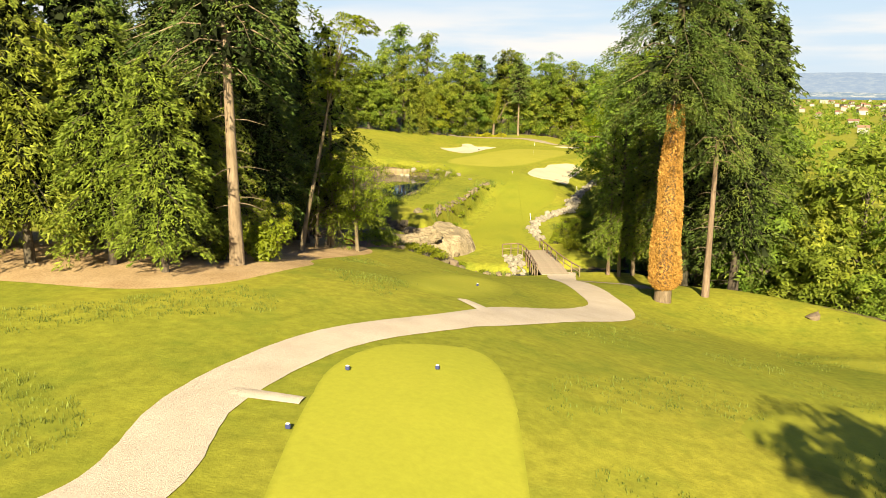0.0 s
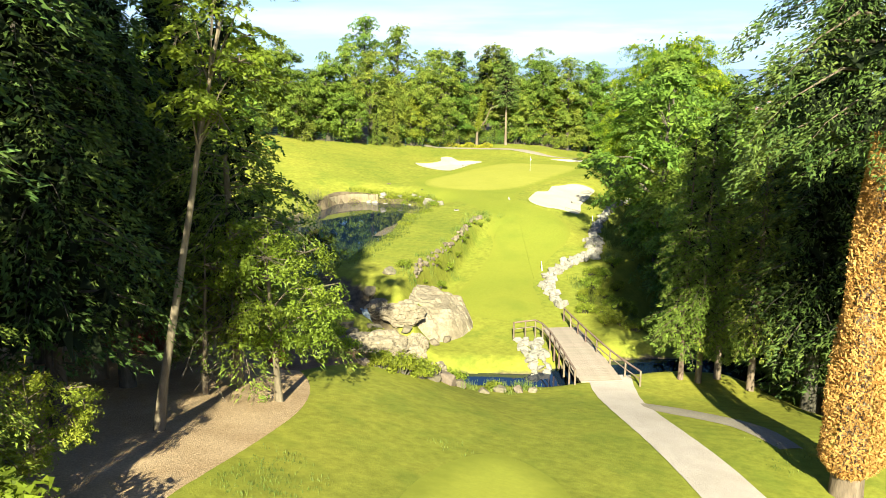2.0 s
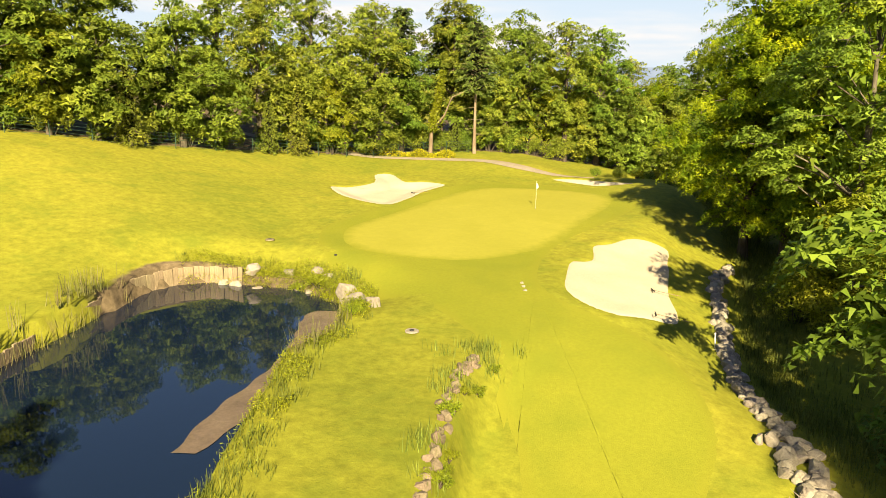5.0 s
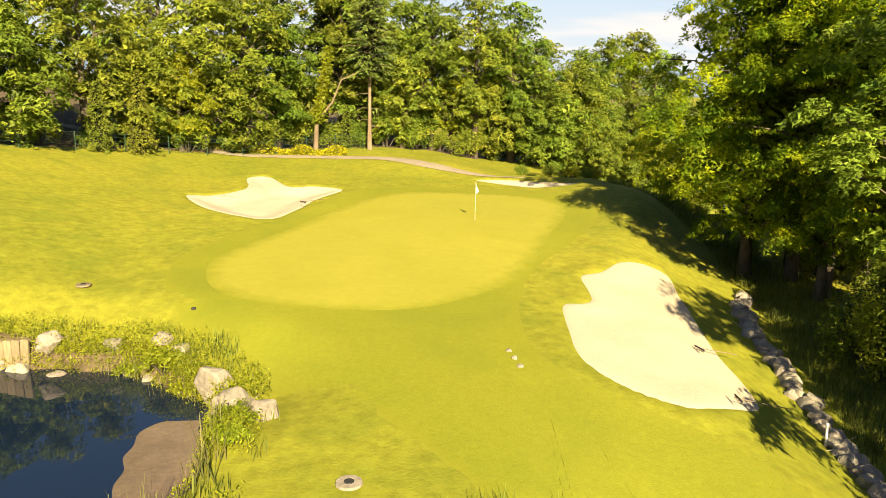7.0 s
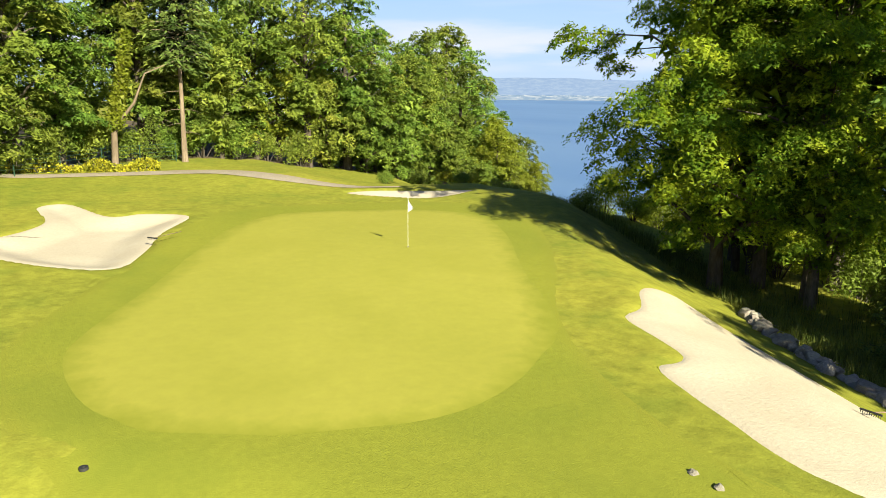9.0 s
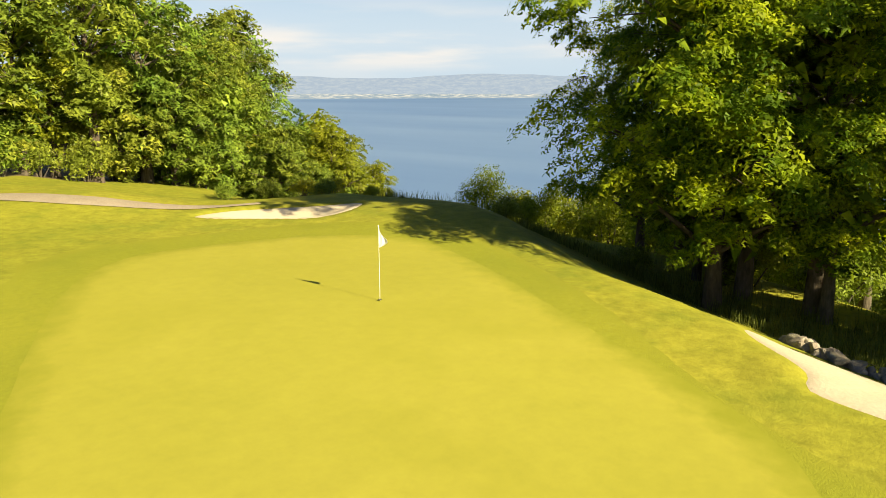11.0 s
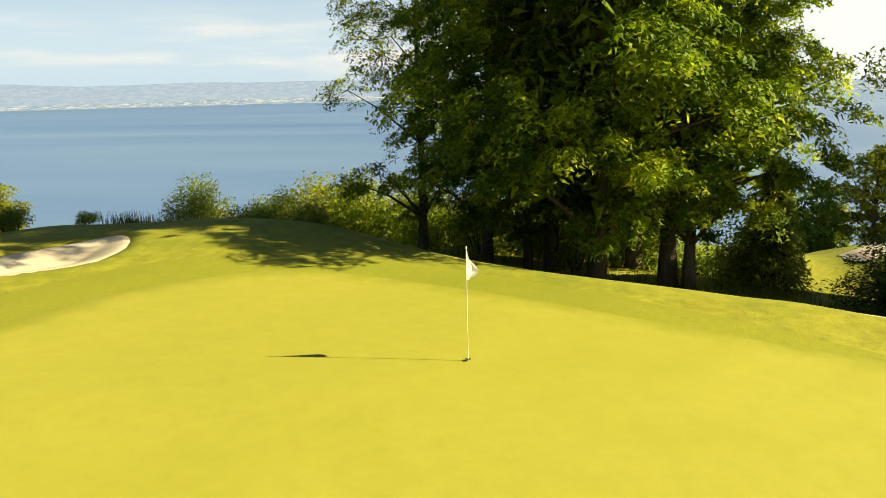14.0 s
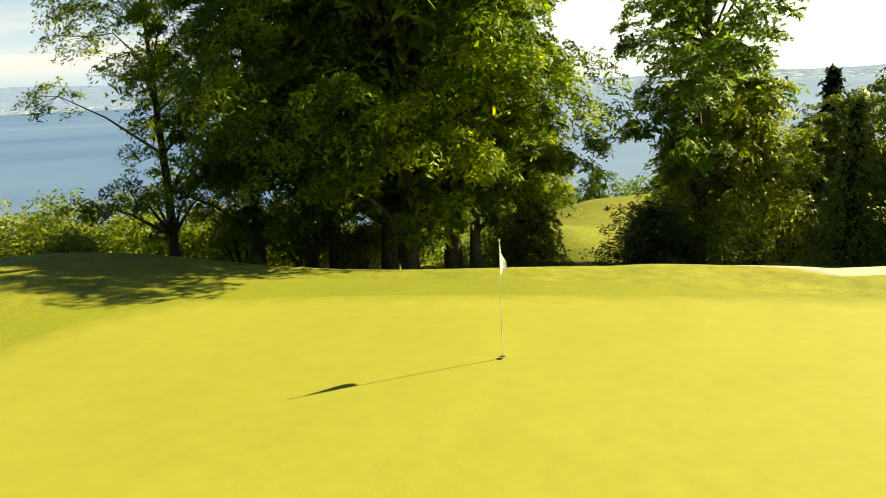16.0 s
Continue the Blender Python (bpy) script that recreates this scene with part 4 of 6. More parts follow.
def conifer(name, seed, h, r, clear, n_branch, size, leaf, bark, label, radius=None, droop=0.35, taper=0.8, category="conifer", dead=0, dense=20, heart_=7):
    """A fir: straight trunk and whorls of drooping boughs hung with sprays of needles."""
    rng = np.random.default_rng(seed)
    root = thing(name, Matrix(), label, category)
    r0 = radius or 0.017 * h
    path = trunk_path(rng, h, 0.0, 0.05)
    rad = [r0 * (1.3 if i == 0 else 1) * (1 - 0.93 * i / 7) + 0.015 for i in range(8)]
    tubes = [tube([(path[0][0], path[0][1], -0.35)] + path[1:], rad, 10)]
    pts, ups = [], []
    for i in range(n_branch):
        k = (i + rng.uniform(0, 1)) / n_branch
        z = clear + (h - clear) * k
        length = r * ((1 - k) ** taper * 0.92 + 0.08) * rng.uniform(0.6, 1.15) * (0.75 if k < 0.08 else 1)
        ang = i * 2.4 + rng.normal(0, 0.3)
        d = np.array((math.cos(ang), math.sin(ang), 0))
        side = np.array((-d[1], d[0], 0))
        base = np.array((np.interp(z, [p[2] for p in path], [p[0] for p in path]), np.interp(z, [p[2] for p in path], [p[1] for p in path]), z))
        rise = 0.25 + 0.5 * k
        line = [base + d * length * s + np.array((0, 0, length * (rise * s - (droop + 0.3) * s * s))) for s in (0, 0.4, 0.75, 1)]
        tubes.append(tube(line, [0.012 * length + 0.01, 0.009 * length + 0.008, 0.012, 0.006], 4))
        m = max(12, int(dense * length))
        twigs = max(5, int(2.6 * length) + 3)
        j = rng.integers(0, twigs, m)
        sj = (0.2 + 0.8 * (np.arange(twigs) + rng.uniform(0, 0.6, twigs)) / twigs)[j]
        hand = np.where(np.arange(twigs) % 2, 1.0, -1.0)[j]
        reach_ = length * (0.42 - 0.3 * sj) * rng.uniform(0.7, 1.3, twigs)[j]
        u = rng.uniform(0, 1, m) ** 0.6
        fuzz = 0.03 + 0.02 * length
        c = base + d * (length * sj + reach_ * 0.6 * u)[:, None] + side * (hand * reach_ * u)[:, None] + rng.normal(0, fuzz, (m, 3))
        s = np.minimum(sj + 0.3 * u * (reach_ / length), 1.1)
        c[:, 2] += length * (rise * s - (droop + 0.3) * s * s) - 0.45 * reach_ * u * u - rng.uniform(0, 1, m) ** 2 * (0.10 + 0.07 * length)
        pts.append(c)
        ups.append(d * 0.8 + side * (hand * rng.uniform(0.2, 1.1, m))[:, None] + np.array((0, 0, -0.15 - droop * 0.6)) * s[:, None])
    for i in range(dead):
        z, ang, length = rng.uniform(clear * 0.25, clear), rng.uniform(0, 6.28), rng.uniform(0.8, 2.2)
        a = Vector((0, 0, z))
        e = a + Vector((math.cos(ang) * length, math.sin(ang) * length, -0.15 * length))
        tubes.append(tube([a, a.lerp(e, 0.5) + Vector((0, 0, 0.1)), e], [0.03, 0.02, 0.006], 4))
    pts = np.concatenate(pts)
    crown = leaves(rng, pts, size, 0.42, 0.2, None, np.concatenate(ups))
    part("trunk", join_tubes("trunk", tubes, bark), root)
    part("crown", loose_mesh("crown", crown, leaf), root)
    # dark triangles round the trunk, added to block light and blacken the gaps
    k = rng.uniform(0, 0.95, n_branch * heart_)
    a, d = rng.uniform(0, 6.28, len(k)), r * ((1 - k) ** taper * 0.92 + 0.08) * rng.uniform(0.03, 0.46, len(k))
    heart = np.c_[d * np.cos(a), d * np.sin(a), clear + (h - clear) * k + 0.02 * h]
    part("inner_crown", loose_mesh("inner_crown", leaves(rng, heart, 0.42 * r / 4.6, 0.5), M["crown_shade"]), root, "inner twigs, near-black to paint shade in the crown's gaps")
    return root


def shrub(name, seed, w, h, n, size, leaf, label, category="shrub"):
    rng = np.random.default_rng(seed)
    root = thing(name, Matrix(), label, category)
    tubes, pts, outs = [], [], []
    for i in range(9):
        ang, d = i * 2.4, w * 0.5 * math.sqrt((i + 0.5) / 9) * rng.uniform(0.6, 1.0)
        c = np.array((d * math.cos(ang), d * math.sin(ang), h * rng.uniform(0.35, 0.78)))
        tubes.append(tube([(d * 0.15 * math.cos(ang), d * 0.15 * math.sin(ang), -0.15), c * 0.6, c], [0.05, 0.03, 0.01], 4))
        v = rng.normal(size=(n // 9, 3))
        v /= np.linalg.norm(v, axis=1)[:, None]
        pts.append(c + v * (rng.uniform(0.1, 1, n // 9) ** 0.5)[:, None] * np.array((w * 0.24, w * 0.24, h * 0.34)))
        outs.append(v)
    p = np.concatenate(pts)
    p[:, 2] = np.maximum(p[:, 2], 0.03)
    part("stem", join_tubes("stem", tubes, M["bark_dark"]), root)
    part("foliage", loose_mesh("foliage", leaves(rng, p, size, 0.5, 0.1, np.concatenate(outs)), leaf), root)
    return root


def plant(proto, spots, group="", sink=0.05, first=None):
    """Copies of a thing on the ground: x, y, scale[, turn[, height scale]]; the first spot takes the thing itself."""
    rng = np.random.default_rng(len(spots) * 7 + 1)
    for i, (x, y, s, *rest) in enumerate(spots):
        turn = rest[0] if rest else rng.uniform(0, 360)
        tall = rest[1] if len(rest) > 1 else s
        m = Matrix.LocRotScale((x, y, top(x, y) - sink), Euler((0, 0, radians(turn))), (s, s, tall))
        if i == 0:
            proto.matrix_basis = m
            if group:
                proto["group"] = group
        else:
            ob = copy_thing(proto, Matrix())
            ob.matrix_basis = m


def scatter(seed, n, x0, x1, y0, y1, lo, hi, gap, ok=lambda x, y: True):
    rng = np.random.default_rng(seed)
    out = []
    for _ in range(n * 40):
        x, y = rng.uniform(x0, x1), rng.uniform(y0, y1)
        if ok(x, y) and all((x - a) ** 2 + (y - b) ** 2 > gap * gap for a, b, _ in out):
            out.append((x, y, rng.uniform(lo, hi)))
            if len(out) == n:
                break
    return out


WOOD = "woodland behind the green"
maple = broadleaf("maple_tree", 11, 15, 4.6, 2.2, 13500, 0.165, M["leaf"], M["bark_dark"], "tall green maple in dense woodland", clumps=34, puff=0.32)
ash = broadleaf("ash_tree", 12, 17, 4.0, 3.5, 11500, 0.16, M["leaf"], M["bark_dark"], "slender green ash in dense woodland", clumps=34, open_=0.15, puff=0.32)
hornbeam = broadleaf("hornbeam_tree", 13, 11, 4.4, 0.8, 7000, 0.2, M["leaf"], M["bark_dark"], "bushy green hornbeam with low branches", clumps=30, puff=0.32)
lime = broadleaf("lime_tree", 14, 13, 4.2, 1.6, 11500, 0.16, M["leaf_sun"], M["bark_dark"], "sunlit yellow-green lime tree", clumps=32, puff=0.32)


def woods_line(x):
    return np.interp(x, (-75, -45, -33, -22, -10, 5, 14, 22, 40), (-16, -2, 7, 20, 29.5, 34, 41, 46, 52))


front = [(x, float(woods_line(x)) + d, s) for x, d, s in ((-42, 1, 1.0), (-31, 1.5, 0.85), (-19, 1.5, 0.9), (-13.5, 2, 0.8), (0.8, 2.5, 0.95), (9.5, 2, 0.9), (16.5, 1.5, 0.8), (-66, 2, 0.95), (-58, 3, 0.95), (-53, 4, 0.85), (-47, 2.5, 0.9), (-37, 4, 0.9), (-62, 9, 1.0), (-50, 10, 1.0))]
plant(maple, front + scatter(21, 4, -80, 22, -20, 90, 0.85, 1.2, 5.0, lambda x, y: 4 < y - woods_line(x) < 26), WOOD)
plant(ash, [(-8, 33.5, 1.0), (-33.6, 45, 1.15), (-27.5, 46.5, 1.12), (5.0, 35.2, 0.95), (-26, 17.5, 0.85), (-16, 27, 0.95), (9.2, 37.5, 0.95), (21, 53, 1.0), (26, 59, 1.15), (32, 66, 1.25), (39, 76, 1.35), (48, 89, 1.5), (13.2, 42, 0.8), (21.5, 47.6, 0.8), (18.2, 44.2, 0.82)] + scatter(22, 3, -80, 26, -20, 90, 0.8, 1.1, 5.0, lambda x, y: 5 < y - woods_line(x) < 30), WOOD)
plant(hornbeam, [(-36, 5.5, 0.9), (-23.5, 20, 0.75), (-2.2, 33.5, 0.8), (7.2, 36.5, 0.75), (22, 41, 0.7), (26, 44, 0.75), (-50, -3, 0.9), (-70, -11, 1.1), (-63, -8, 1.1), (-56, -5, 1.1), (-44, 0.5, 1.0), (-40, 5, 1.1), (-33, 10.5, 0.9), (110, -35, 1.2), (121, -33, 1.3), (130, -42, 1.3), (124, -60, 1.25), (133, -66, 1.35), (120, -68, 1.1), (-5, 34, 0.7), (11.5, 40.5, 0.7), (-12.0, 31, 0.7), (-28.5, 13, 0.8), (-17, 25.5, 0.65), (19, 37, 0.6), (26, 36, 0.55), (30, 48, 0.8), (28, 41, 0.7), (14.5, 35, 0.75), (16.5, 32, 0.6), (10.5, 36, 0.8), (21.5, 33.5, 0.5)]
      + scatter(23, 2, -60, 30, -10, 60, 0.7, 1.0, 4.0, lambda x, y: 2 < y - woods_line(x) < 12), WOOD)
# the three limes by the oak: bright leaf colour stands in for sun
plant(lime, [(-20.5, 22.5, 0.6), (2.8, 36.2, 0.9), (15.3, 43.5, 0.75), (-39, 3.5, 0.75), (19.8, 45.5, 0.85), (24.5, 47, 0.6), (22.8, 34.5, 0.66), (25.8, 32.5, 0.45), (24.5, 38, 0.75), (17.4, -17.6, 0.8), (15.0, -18.0, 0.62), (19.8, -18.4, 0.6), (112, -30, 1.0), (119, -40, 1.1), (104.9, -40.9, 1.3), (108, -46, 1.5), (112, -55, 1.3), (101, -43.5, 0.55)], WOOD)

pine = conifer("scots_pine", 31, 15, 3.2, 7.0, 80, 0.2, M["needle"], M["bark"], "scots pine with a bare reddish trunk", 0.2, 0.1, 0.4, dead=8)
plant(pine, [(-5.4, 30.3, 0.95), (-9.5, 36, 1.0), (-14, 34, 1.05), (-47, 2, 1.0)], WOOD)
spruce = conifer("spruce_tree", 32, 10, 2.4, 0.5, 170, 0.16, M["needle_sun"], M["bark_dark"], "young spruce at the wood's edge")
broad_spruce = conifer("spruce_tree", 33, 9, 3.2, 0.3, 230, 0.15, M["needle_sun"], M["bark_dark"], "broad sunlit spruce below the green", dense=26)
plant(broad_spruce, [(18.9, -9.0, 0.58)], "trees below the green")
plant(spruce, [(6.4, -46.6, 0.18), (-24.8, 16.5, 0.55), (-22.5, 18.5, 0.62), (-7.5, 31.2, 0.4), (-33.5, 6.0, 0.7)], WOOD)


def ivy_tree(x, y, seed):
    """A dead leaning trunk sleeved in bright ivy."""
    rng = np.random.default_rng(seed)
    root = thing("ivy_clad_tree", pose(x, y, top(x, y) - 0.05), "leaning bare tree sleeved in bright yellow-green ivy", "tree", WOOD)
    path = [(0, 0, -0.3), (0.1, 0, 2.4), (0.5, 0.1, 4.6), (1.0, 0.1, 7.4), (1.3, 0.2, 9.0)]
    side = [(0.5, 0.1, 3.2), (1.5, 0.2, 4.4), (2.3, 0.3, 6.4), (4.6, 0.4, 7.4)]
    part("trunk", join_tubes("trunk", [tube(path, [0.26, 0.2, 0.17, 0.12, 0.04], 8), tube(side, [0.13, 0.11, 0.07, 0.02], 6)], M["bark"]), root)
    z = rng.uniform(2.6, 9.2, 2200)
    c = np.c_[np.interp(z, [p[2] for p in path], [p[0] for p in path]), np.interp(z, [p[2] for p in path], [p[1] for p in path]), z]
    c[:, :2] += rng.normal(0, 0.32, (2200, 2)) * (1 - 0.05 * z)[:, None]
    part("ivy", loose_mesh("ivy", leaves(rng, c, 0.15, 0.7), M["leaf_sun"]), root, "bright yellow-green ivy leaves")


ivy_tree(-10.2, 28.2, 41)
ivy_tree(-47.6, -3.9, 42)
ivy_tree(-51.0, -5.4, 43)

# the tall beeches between green and lake
BEECH = "tall beeches beside the green"
beech = broadleaf("beech_tree", 51, 19, 6.8, 2.6, 62000, 0.094, M["beech"], M["bark_dark"], "tall beech on the bank beside the green, leaves painted shaded and sunlit", clumps=46, open_=0.1, radius=0.3, hang=0.3, core=50, wide_=3.0, puff=0.27, skirt=True)
beech_b = broadleaf("beech_tree", 52, 18, 5.2, 2.4, 44000, 0.092, M["beech"], M["bark_dark"], "spreading beech with low hanging boughs", clumps=38, open_=0.2, radius=0.26, hang=0.3, core=40, wide_=2.8, puff=0.27, skirt=True)
plant(beech, [(14.6, -2.3, 1.0, 20), (17.4, -2.2, 1.0, 110), (17.6, -5.0, 1.05, 200), (20.8, -3.8, 1.0, 77), (19.0, -0.4, 0.92, 310)], BEECH)
plant(beech_b, [(20.6, 2.6, 0.85, 40), (16.9, -5.7, 0.84, 150), (23.5, -5, 0.9, 15)], BEECH)
open_beech = broadleaf("beech_tree", 53, 15, 5.6, 1.8, 30000, 0.074, M["beech"], M["bark_dark"], "open-crowned beech with twisting low limbs", clumps=34, open_=0.5, radius=0.22, hang=0.3, puff=0.24)
plant(open_beech, [(22.6, 6.0, 0.95, 80), (18.8, 0.6, 0.8, 10)], BEECH)

oak = broadleaf("oak_tree", 61, 19, 4.9, 3.4, 36000, 0.115, M["leaf"], M["bark_dark"], "old oak with dark crooked limbs against the sky", clumps=34, open_=0.3, radius=0.30, puff=0.29, core=40, wide_=2.4)
plant(oak, [(16.0, -15.6, 1.0, 30)], "trees below the green")
larch = conifer("larch_tree", 62, 13, 3.2, 0.8, 220, 0.16, M["needle_sun"], M["bark_dark"], "feathery yellow-green larch below the green", heart_=2)
plant(larch, [(17.8, -25.8, 0.75), (23.2, -26.8, 0.8), (26.5, -31, 1.0), (31, -24, 1.05)], "trees below the green")

juniper = conifer("spreading_juniper", 63, 2.6, 2.6, 0.1, 90, 0.06, M["needle"], M["bark_dark"], "low dark spreading juniper at the crest", 0.09, -0.25, 0.35, "shrub", dense=90, heart_=3)
plant(juniper, [(15.2, -12.8, 1.0), (16.4, -13.8, 0.8)], "shrubs below the crest")

# conifers left and right of the tees
FIR = "conifers beside the tees"
fir = conifer("fir_tree", 71, 25, 4.8, 9.0, 130, 0.10, M["needle"], M["bark"], "tall fir with a long bare pale trunk", 0.30, 0.35, 0.6, dead=10, dense=50)
great = conifer("fir_tree", 75, 30, 5.4, 12.0, 105, 0.08, M["needle"], M["bark"], "great fir with a long bare trunk beside the path", 0.44, 0.4, 0.55, dead=3, dense=170)
plant(great, [(13.9, -76.8, 1.0, 60)], "conifers beside the tees")
fir_b = conifer("fir_tree", 72, 22, 4.6, 3.2, 150, 0.10, M["needle"], M["bark_dark"], "tall dark fir with drooping boughs", 0.3, 0.4, 0.7, dead=12, dense=55, heart_=14)
fir_c = conifer("fir_tree", 76, 24, 4.8, 3.0, 150, 0.21, M["needle"], M["bark_dark"], "tall dark fir deep in the stand", 0.3, 0.4, 0.7, dead=6, dense=19, heart_=14)
cypress = conifer("cypress_tree", 73, 15, 4.4, 2.3, 130, 0.125, M["needle_sun"], M["bark_dark"], "dense yellow-green cypress branched to the ground", 0.22, 0.4, 0.5, dense=62, heart_=16)
plant(fir, [(-6.8, -94.4, 0.95), (-12.2, -88.9, 0.95), (16.9, -74.2, 0.7, 200, 1.0), (-14.4, -76, 0.9), (-11.8, -72.4, 0.6)], FIR)
plant(fir_b, [(-10.8, -83.5, 0.9), (-12.6, -77, 0.85), (-16, -82, 1.0), (-13.4, -70.5, 0.85), (19.6, -69, 1.1), (16.8, -63.5, 1.05)], FIR)
plant(fir_c, [(-21, -84, 1.0), (-17, -90, 0.95), (-18.5, -74, 0.95), (-25, -92, 1.0), (-23, -79, 0.95), (-29, -86, 1.0), (-22, -70, 0.95), (17.2, -55.5, 0.85), (23, -61, 1.05), (18.5, -59.5, 1.05), (40, -46, 0.9), (45, -43, 0.85)], FIR)
plant(cypress, [(-11.4, -96.9, 0.72), (-14.6, -98.0, 0.85), (-18.4, -95, 0.95), (-9.9, -92.2, 0.6), (-8.5, -97.6, 0.6), (-22.6, -98.6, 1.0), (-19.5, -100.5, 0.8)], FIR)
# needle_sun paints sunlight onto these firs, which taller firs shade
young = conifer("young_fir", 74, 17, 2.9, 2.6, 130, 0.085, M["needle_sun"], M["bark"], "young fir with bare lower trunk on the stream bank", 0.16, 0.4, 0.7, dense=60, heart_=1)
plant(young, [(10.9, -60.3, 0.8), (11.8, -60.7, 0.9), (13.0, -59.8, 1.0), (14.4, -61.5, 1.05)], FIR)

hemlock = conifer("hemlock_tree", 77, 17, 4.6, 2.2, 95, 0.085, M["needle_sun"], M["bark"], "hemlock with long low feathery boughs coloured as if sunlit", 0.22, 0.45, 0.7, dense=75, heart_=2)
plant(hemlock, [(-8.8, -75.4, 0.9, 15), (-9.4, -90.0, 0.6, 80)], FIR)

# broadleaves down the bank on the right and left of the stream
BANK = "trees on the shaded bank"
bank = broadleaf("bank_tree", 81, 13, 4.4, 1.2, 14500, 0.145, M["leaf"], M["bark_dark"], "dense broadleaved tree on the steep shaded bank", clumps=30)
# last two spots: unseen trees behind the start, added to cast their shadow
plant(bank, [(14.6, -42.5, 1.0), (18.5, -32.5, 1.1), (12.5, -34.6, 1.35), (17.5, -36.5, 1.15), (15.4, -39.5, 1.15), (22.5, -45, 1.35), (28, -40, 1.5), (18.6, -46.5, 1.1), (20.5, -51, 1.15), (25, -33, 1.1), (15.2, -50.5, 0.7), (26, -66, 1.0), (31, -71, 0.95), (36, -77, 1.0), (40, -84, 1.0), (35, -65, 1.2), (22.4, -64.2, 1.3), (28.4, -67.6, 1.25), (20.5, -131, 1.25), (26, -133, 1.25)], BANK)
side = broadleaf("stream_side_tree", 82, 12, 3.6, 2.2, 11000, 0.135, M["leaf"], M["bark_dark"], "broadleaved tree with dead lower twigs beside the stream", clumps=26, open_=0.25)
plant(side, [(-14.2, -65.2, 1.2), (-12.6, -68.0, 0.85), (-17.0, -63.5, 1.0), (-21.5, -60, 1.1), (-17, -69, 1.15), (-26, -57, 1.15), (-15.2, -61.0, 0.5), (-30, -66, 1.2)], BANK)

# shrubs
bush = shrub("round_shrub", 91, 3.0, 2.2, 3600, 0.075, M["leaf_sun"], "rounded yellow-green shrub on the lake side bank")
# shrubs behind the beeches: bright leaf colour put in place of sunlight
plant(bush, [(17.3, 12.4, 0.4), (15.2, 12.6, 0.3), (19.5, 14.5, 0.5), (16.4, 14.2, 0.3), (18.4, 17, 0.45), (23.5, 15, 0.9), (13.5, 17.5, 0.35), (17, 20.5, 0.5), (21, 21, 0.7), (25, 3.5, 1.0), (19.6, -1.4, 1.0), (24.5, -3, 1.5), (21.4, -9.6, 1.1), (27, 0, 1.7), (22.6, 3.2, 1.2), (25, 6, 1.3)], "shrubs along the crest")
dark_bush = shrub("dark_shrub", 92, 2.6, 1.9, 3200, 0.07, M["leaf"], "dark green shrub below the crest")
plant(dark_bush, [(14.8, 8.8, 0.72), (17.6, 3.2, 0.7), (12.2, 20.0, 0.5), (9.5, 21.5, 0.6), (7.2, 22.2, 0.5), (13.2, 22.4, 0.55), (22, 0.5, 1.4), (21.6, -4.6, 1.4), (25.5, -7, 1.6), (19.4, -8.4, 1.2), (23.2, -8.8, 1.6), (27.5, -4, 1.9), (27, -9.5, 1.5), (-12.2, -56.4, 0.7), (-9.6, -60.5, 0.6), (28, -25, 1.6), (16.8, -47.5, 1.2), (15.5, -39, 1.1), (16, -31.5, 1.0), (17, -23, 0.9), (16.5, -15.5, 0.7)], "shrubs below the crest")
blossom = shrub("blossoming_shrub", 97, 1.8, 1.5, 1500, 0.06, M["hedge"], "small shrub with golden-yellow blossom at the wood's foot")
plant(blossom, [(11.2, 20.8, 0.8), (12.8, 20.4, 0.9)], "shrubs along the crest")
tall_bush = shrub("tall_shrub", 96, 4.6, 4.6, 5400, 0.10, M["leaf_sun"], "tall sunlit yellow-green shrub below the crest")
plant(tall_bush, [(27.5, 11.5, 1.15), (25.5, 14.8, 0.75), (23.6, 18.6, 0.75), (21.6, 22, 0.35), (29.5, 8, 1.2), (31, 4, 1.25), (31.5, -0.5, 1.3), (28.2, 24.1, 0.8), (29.8, 21.5, 1.0), (31.4, 18.8, 1.0), (32.7, 16.1, 1.4), (33.5, 14.1, 1.35), (34.3, 12.0, 1.6), (35.1, 9.5, 1.7), (34, 4, 1.6), (34, -3, 1.6), (14.6, -17.4, 1.0), (103, -47, 1.0), (104, -50.5, 1.1), (105.5, -54, 1.0), (13.6, -15.2, 0.75)], "shrubs along the crest")
wood_edge = shrub("wood_edge_shrub", 93, 3.4, 3.2, 2300, 0.125, M["leaf"], "leafy undergrowth at the edge of the wood")
plant(wood_edge, [(x, float(woods_line(x)) + 1.6 + 0.6 * math.sin(x), 0.9 + 0.2 * math.sin(x * 3)) for x in np.arange(-74, 30, 2.7)], "undergrowth along the wood")

big_leaf = shrub("broad_leaved_shrub", 94, 2.4, 2.0, 1700, 0.12, M["leaf_sun"], "bright broad-leaved shrub at the foot of the fir")
plant(big_leaf, [(-6.7, -91.8, 1.0), (-8.3, -92.6, 0.6), (-9.4, -88.2, 0.7)], "shrubs under the firs")
weed = shrub("weed_clump", 95, 1.3, 0.7, 900, 0.06, M["leaf_sun"], "fresh green weeds between the boulders")
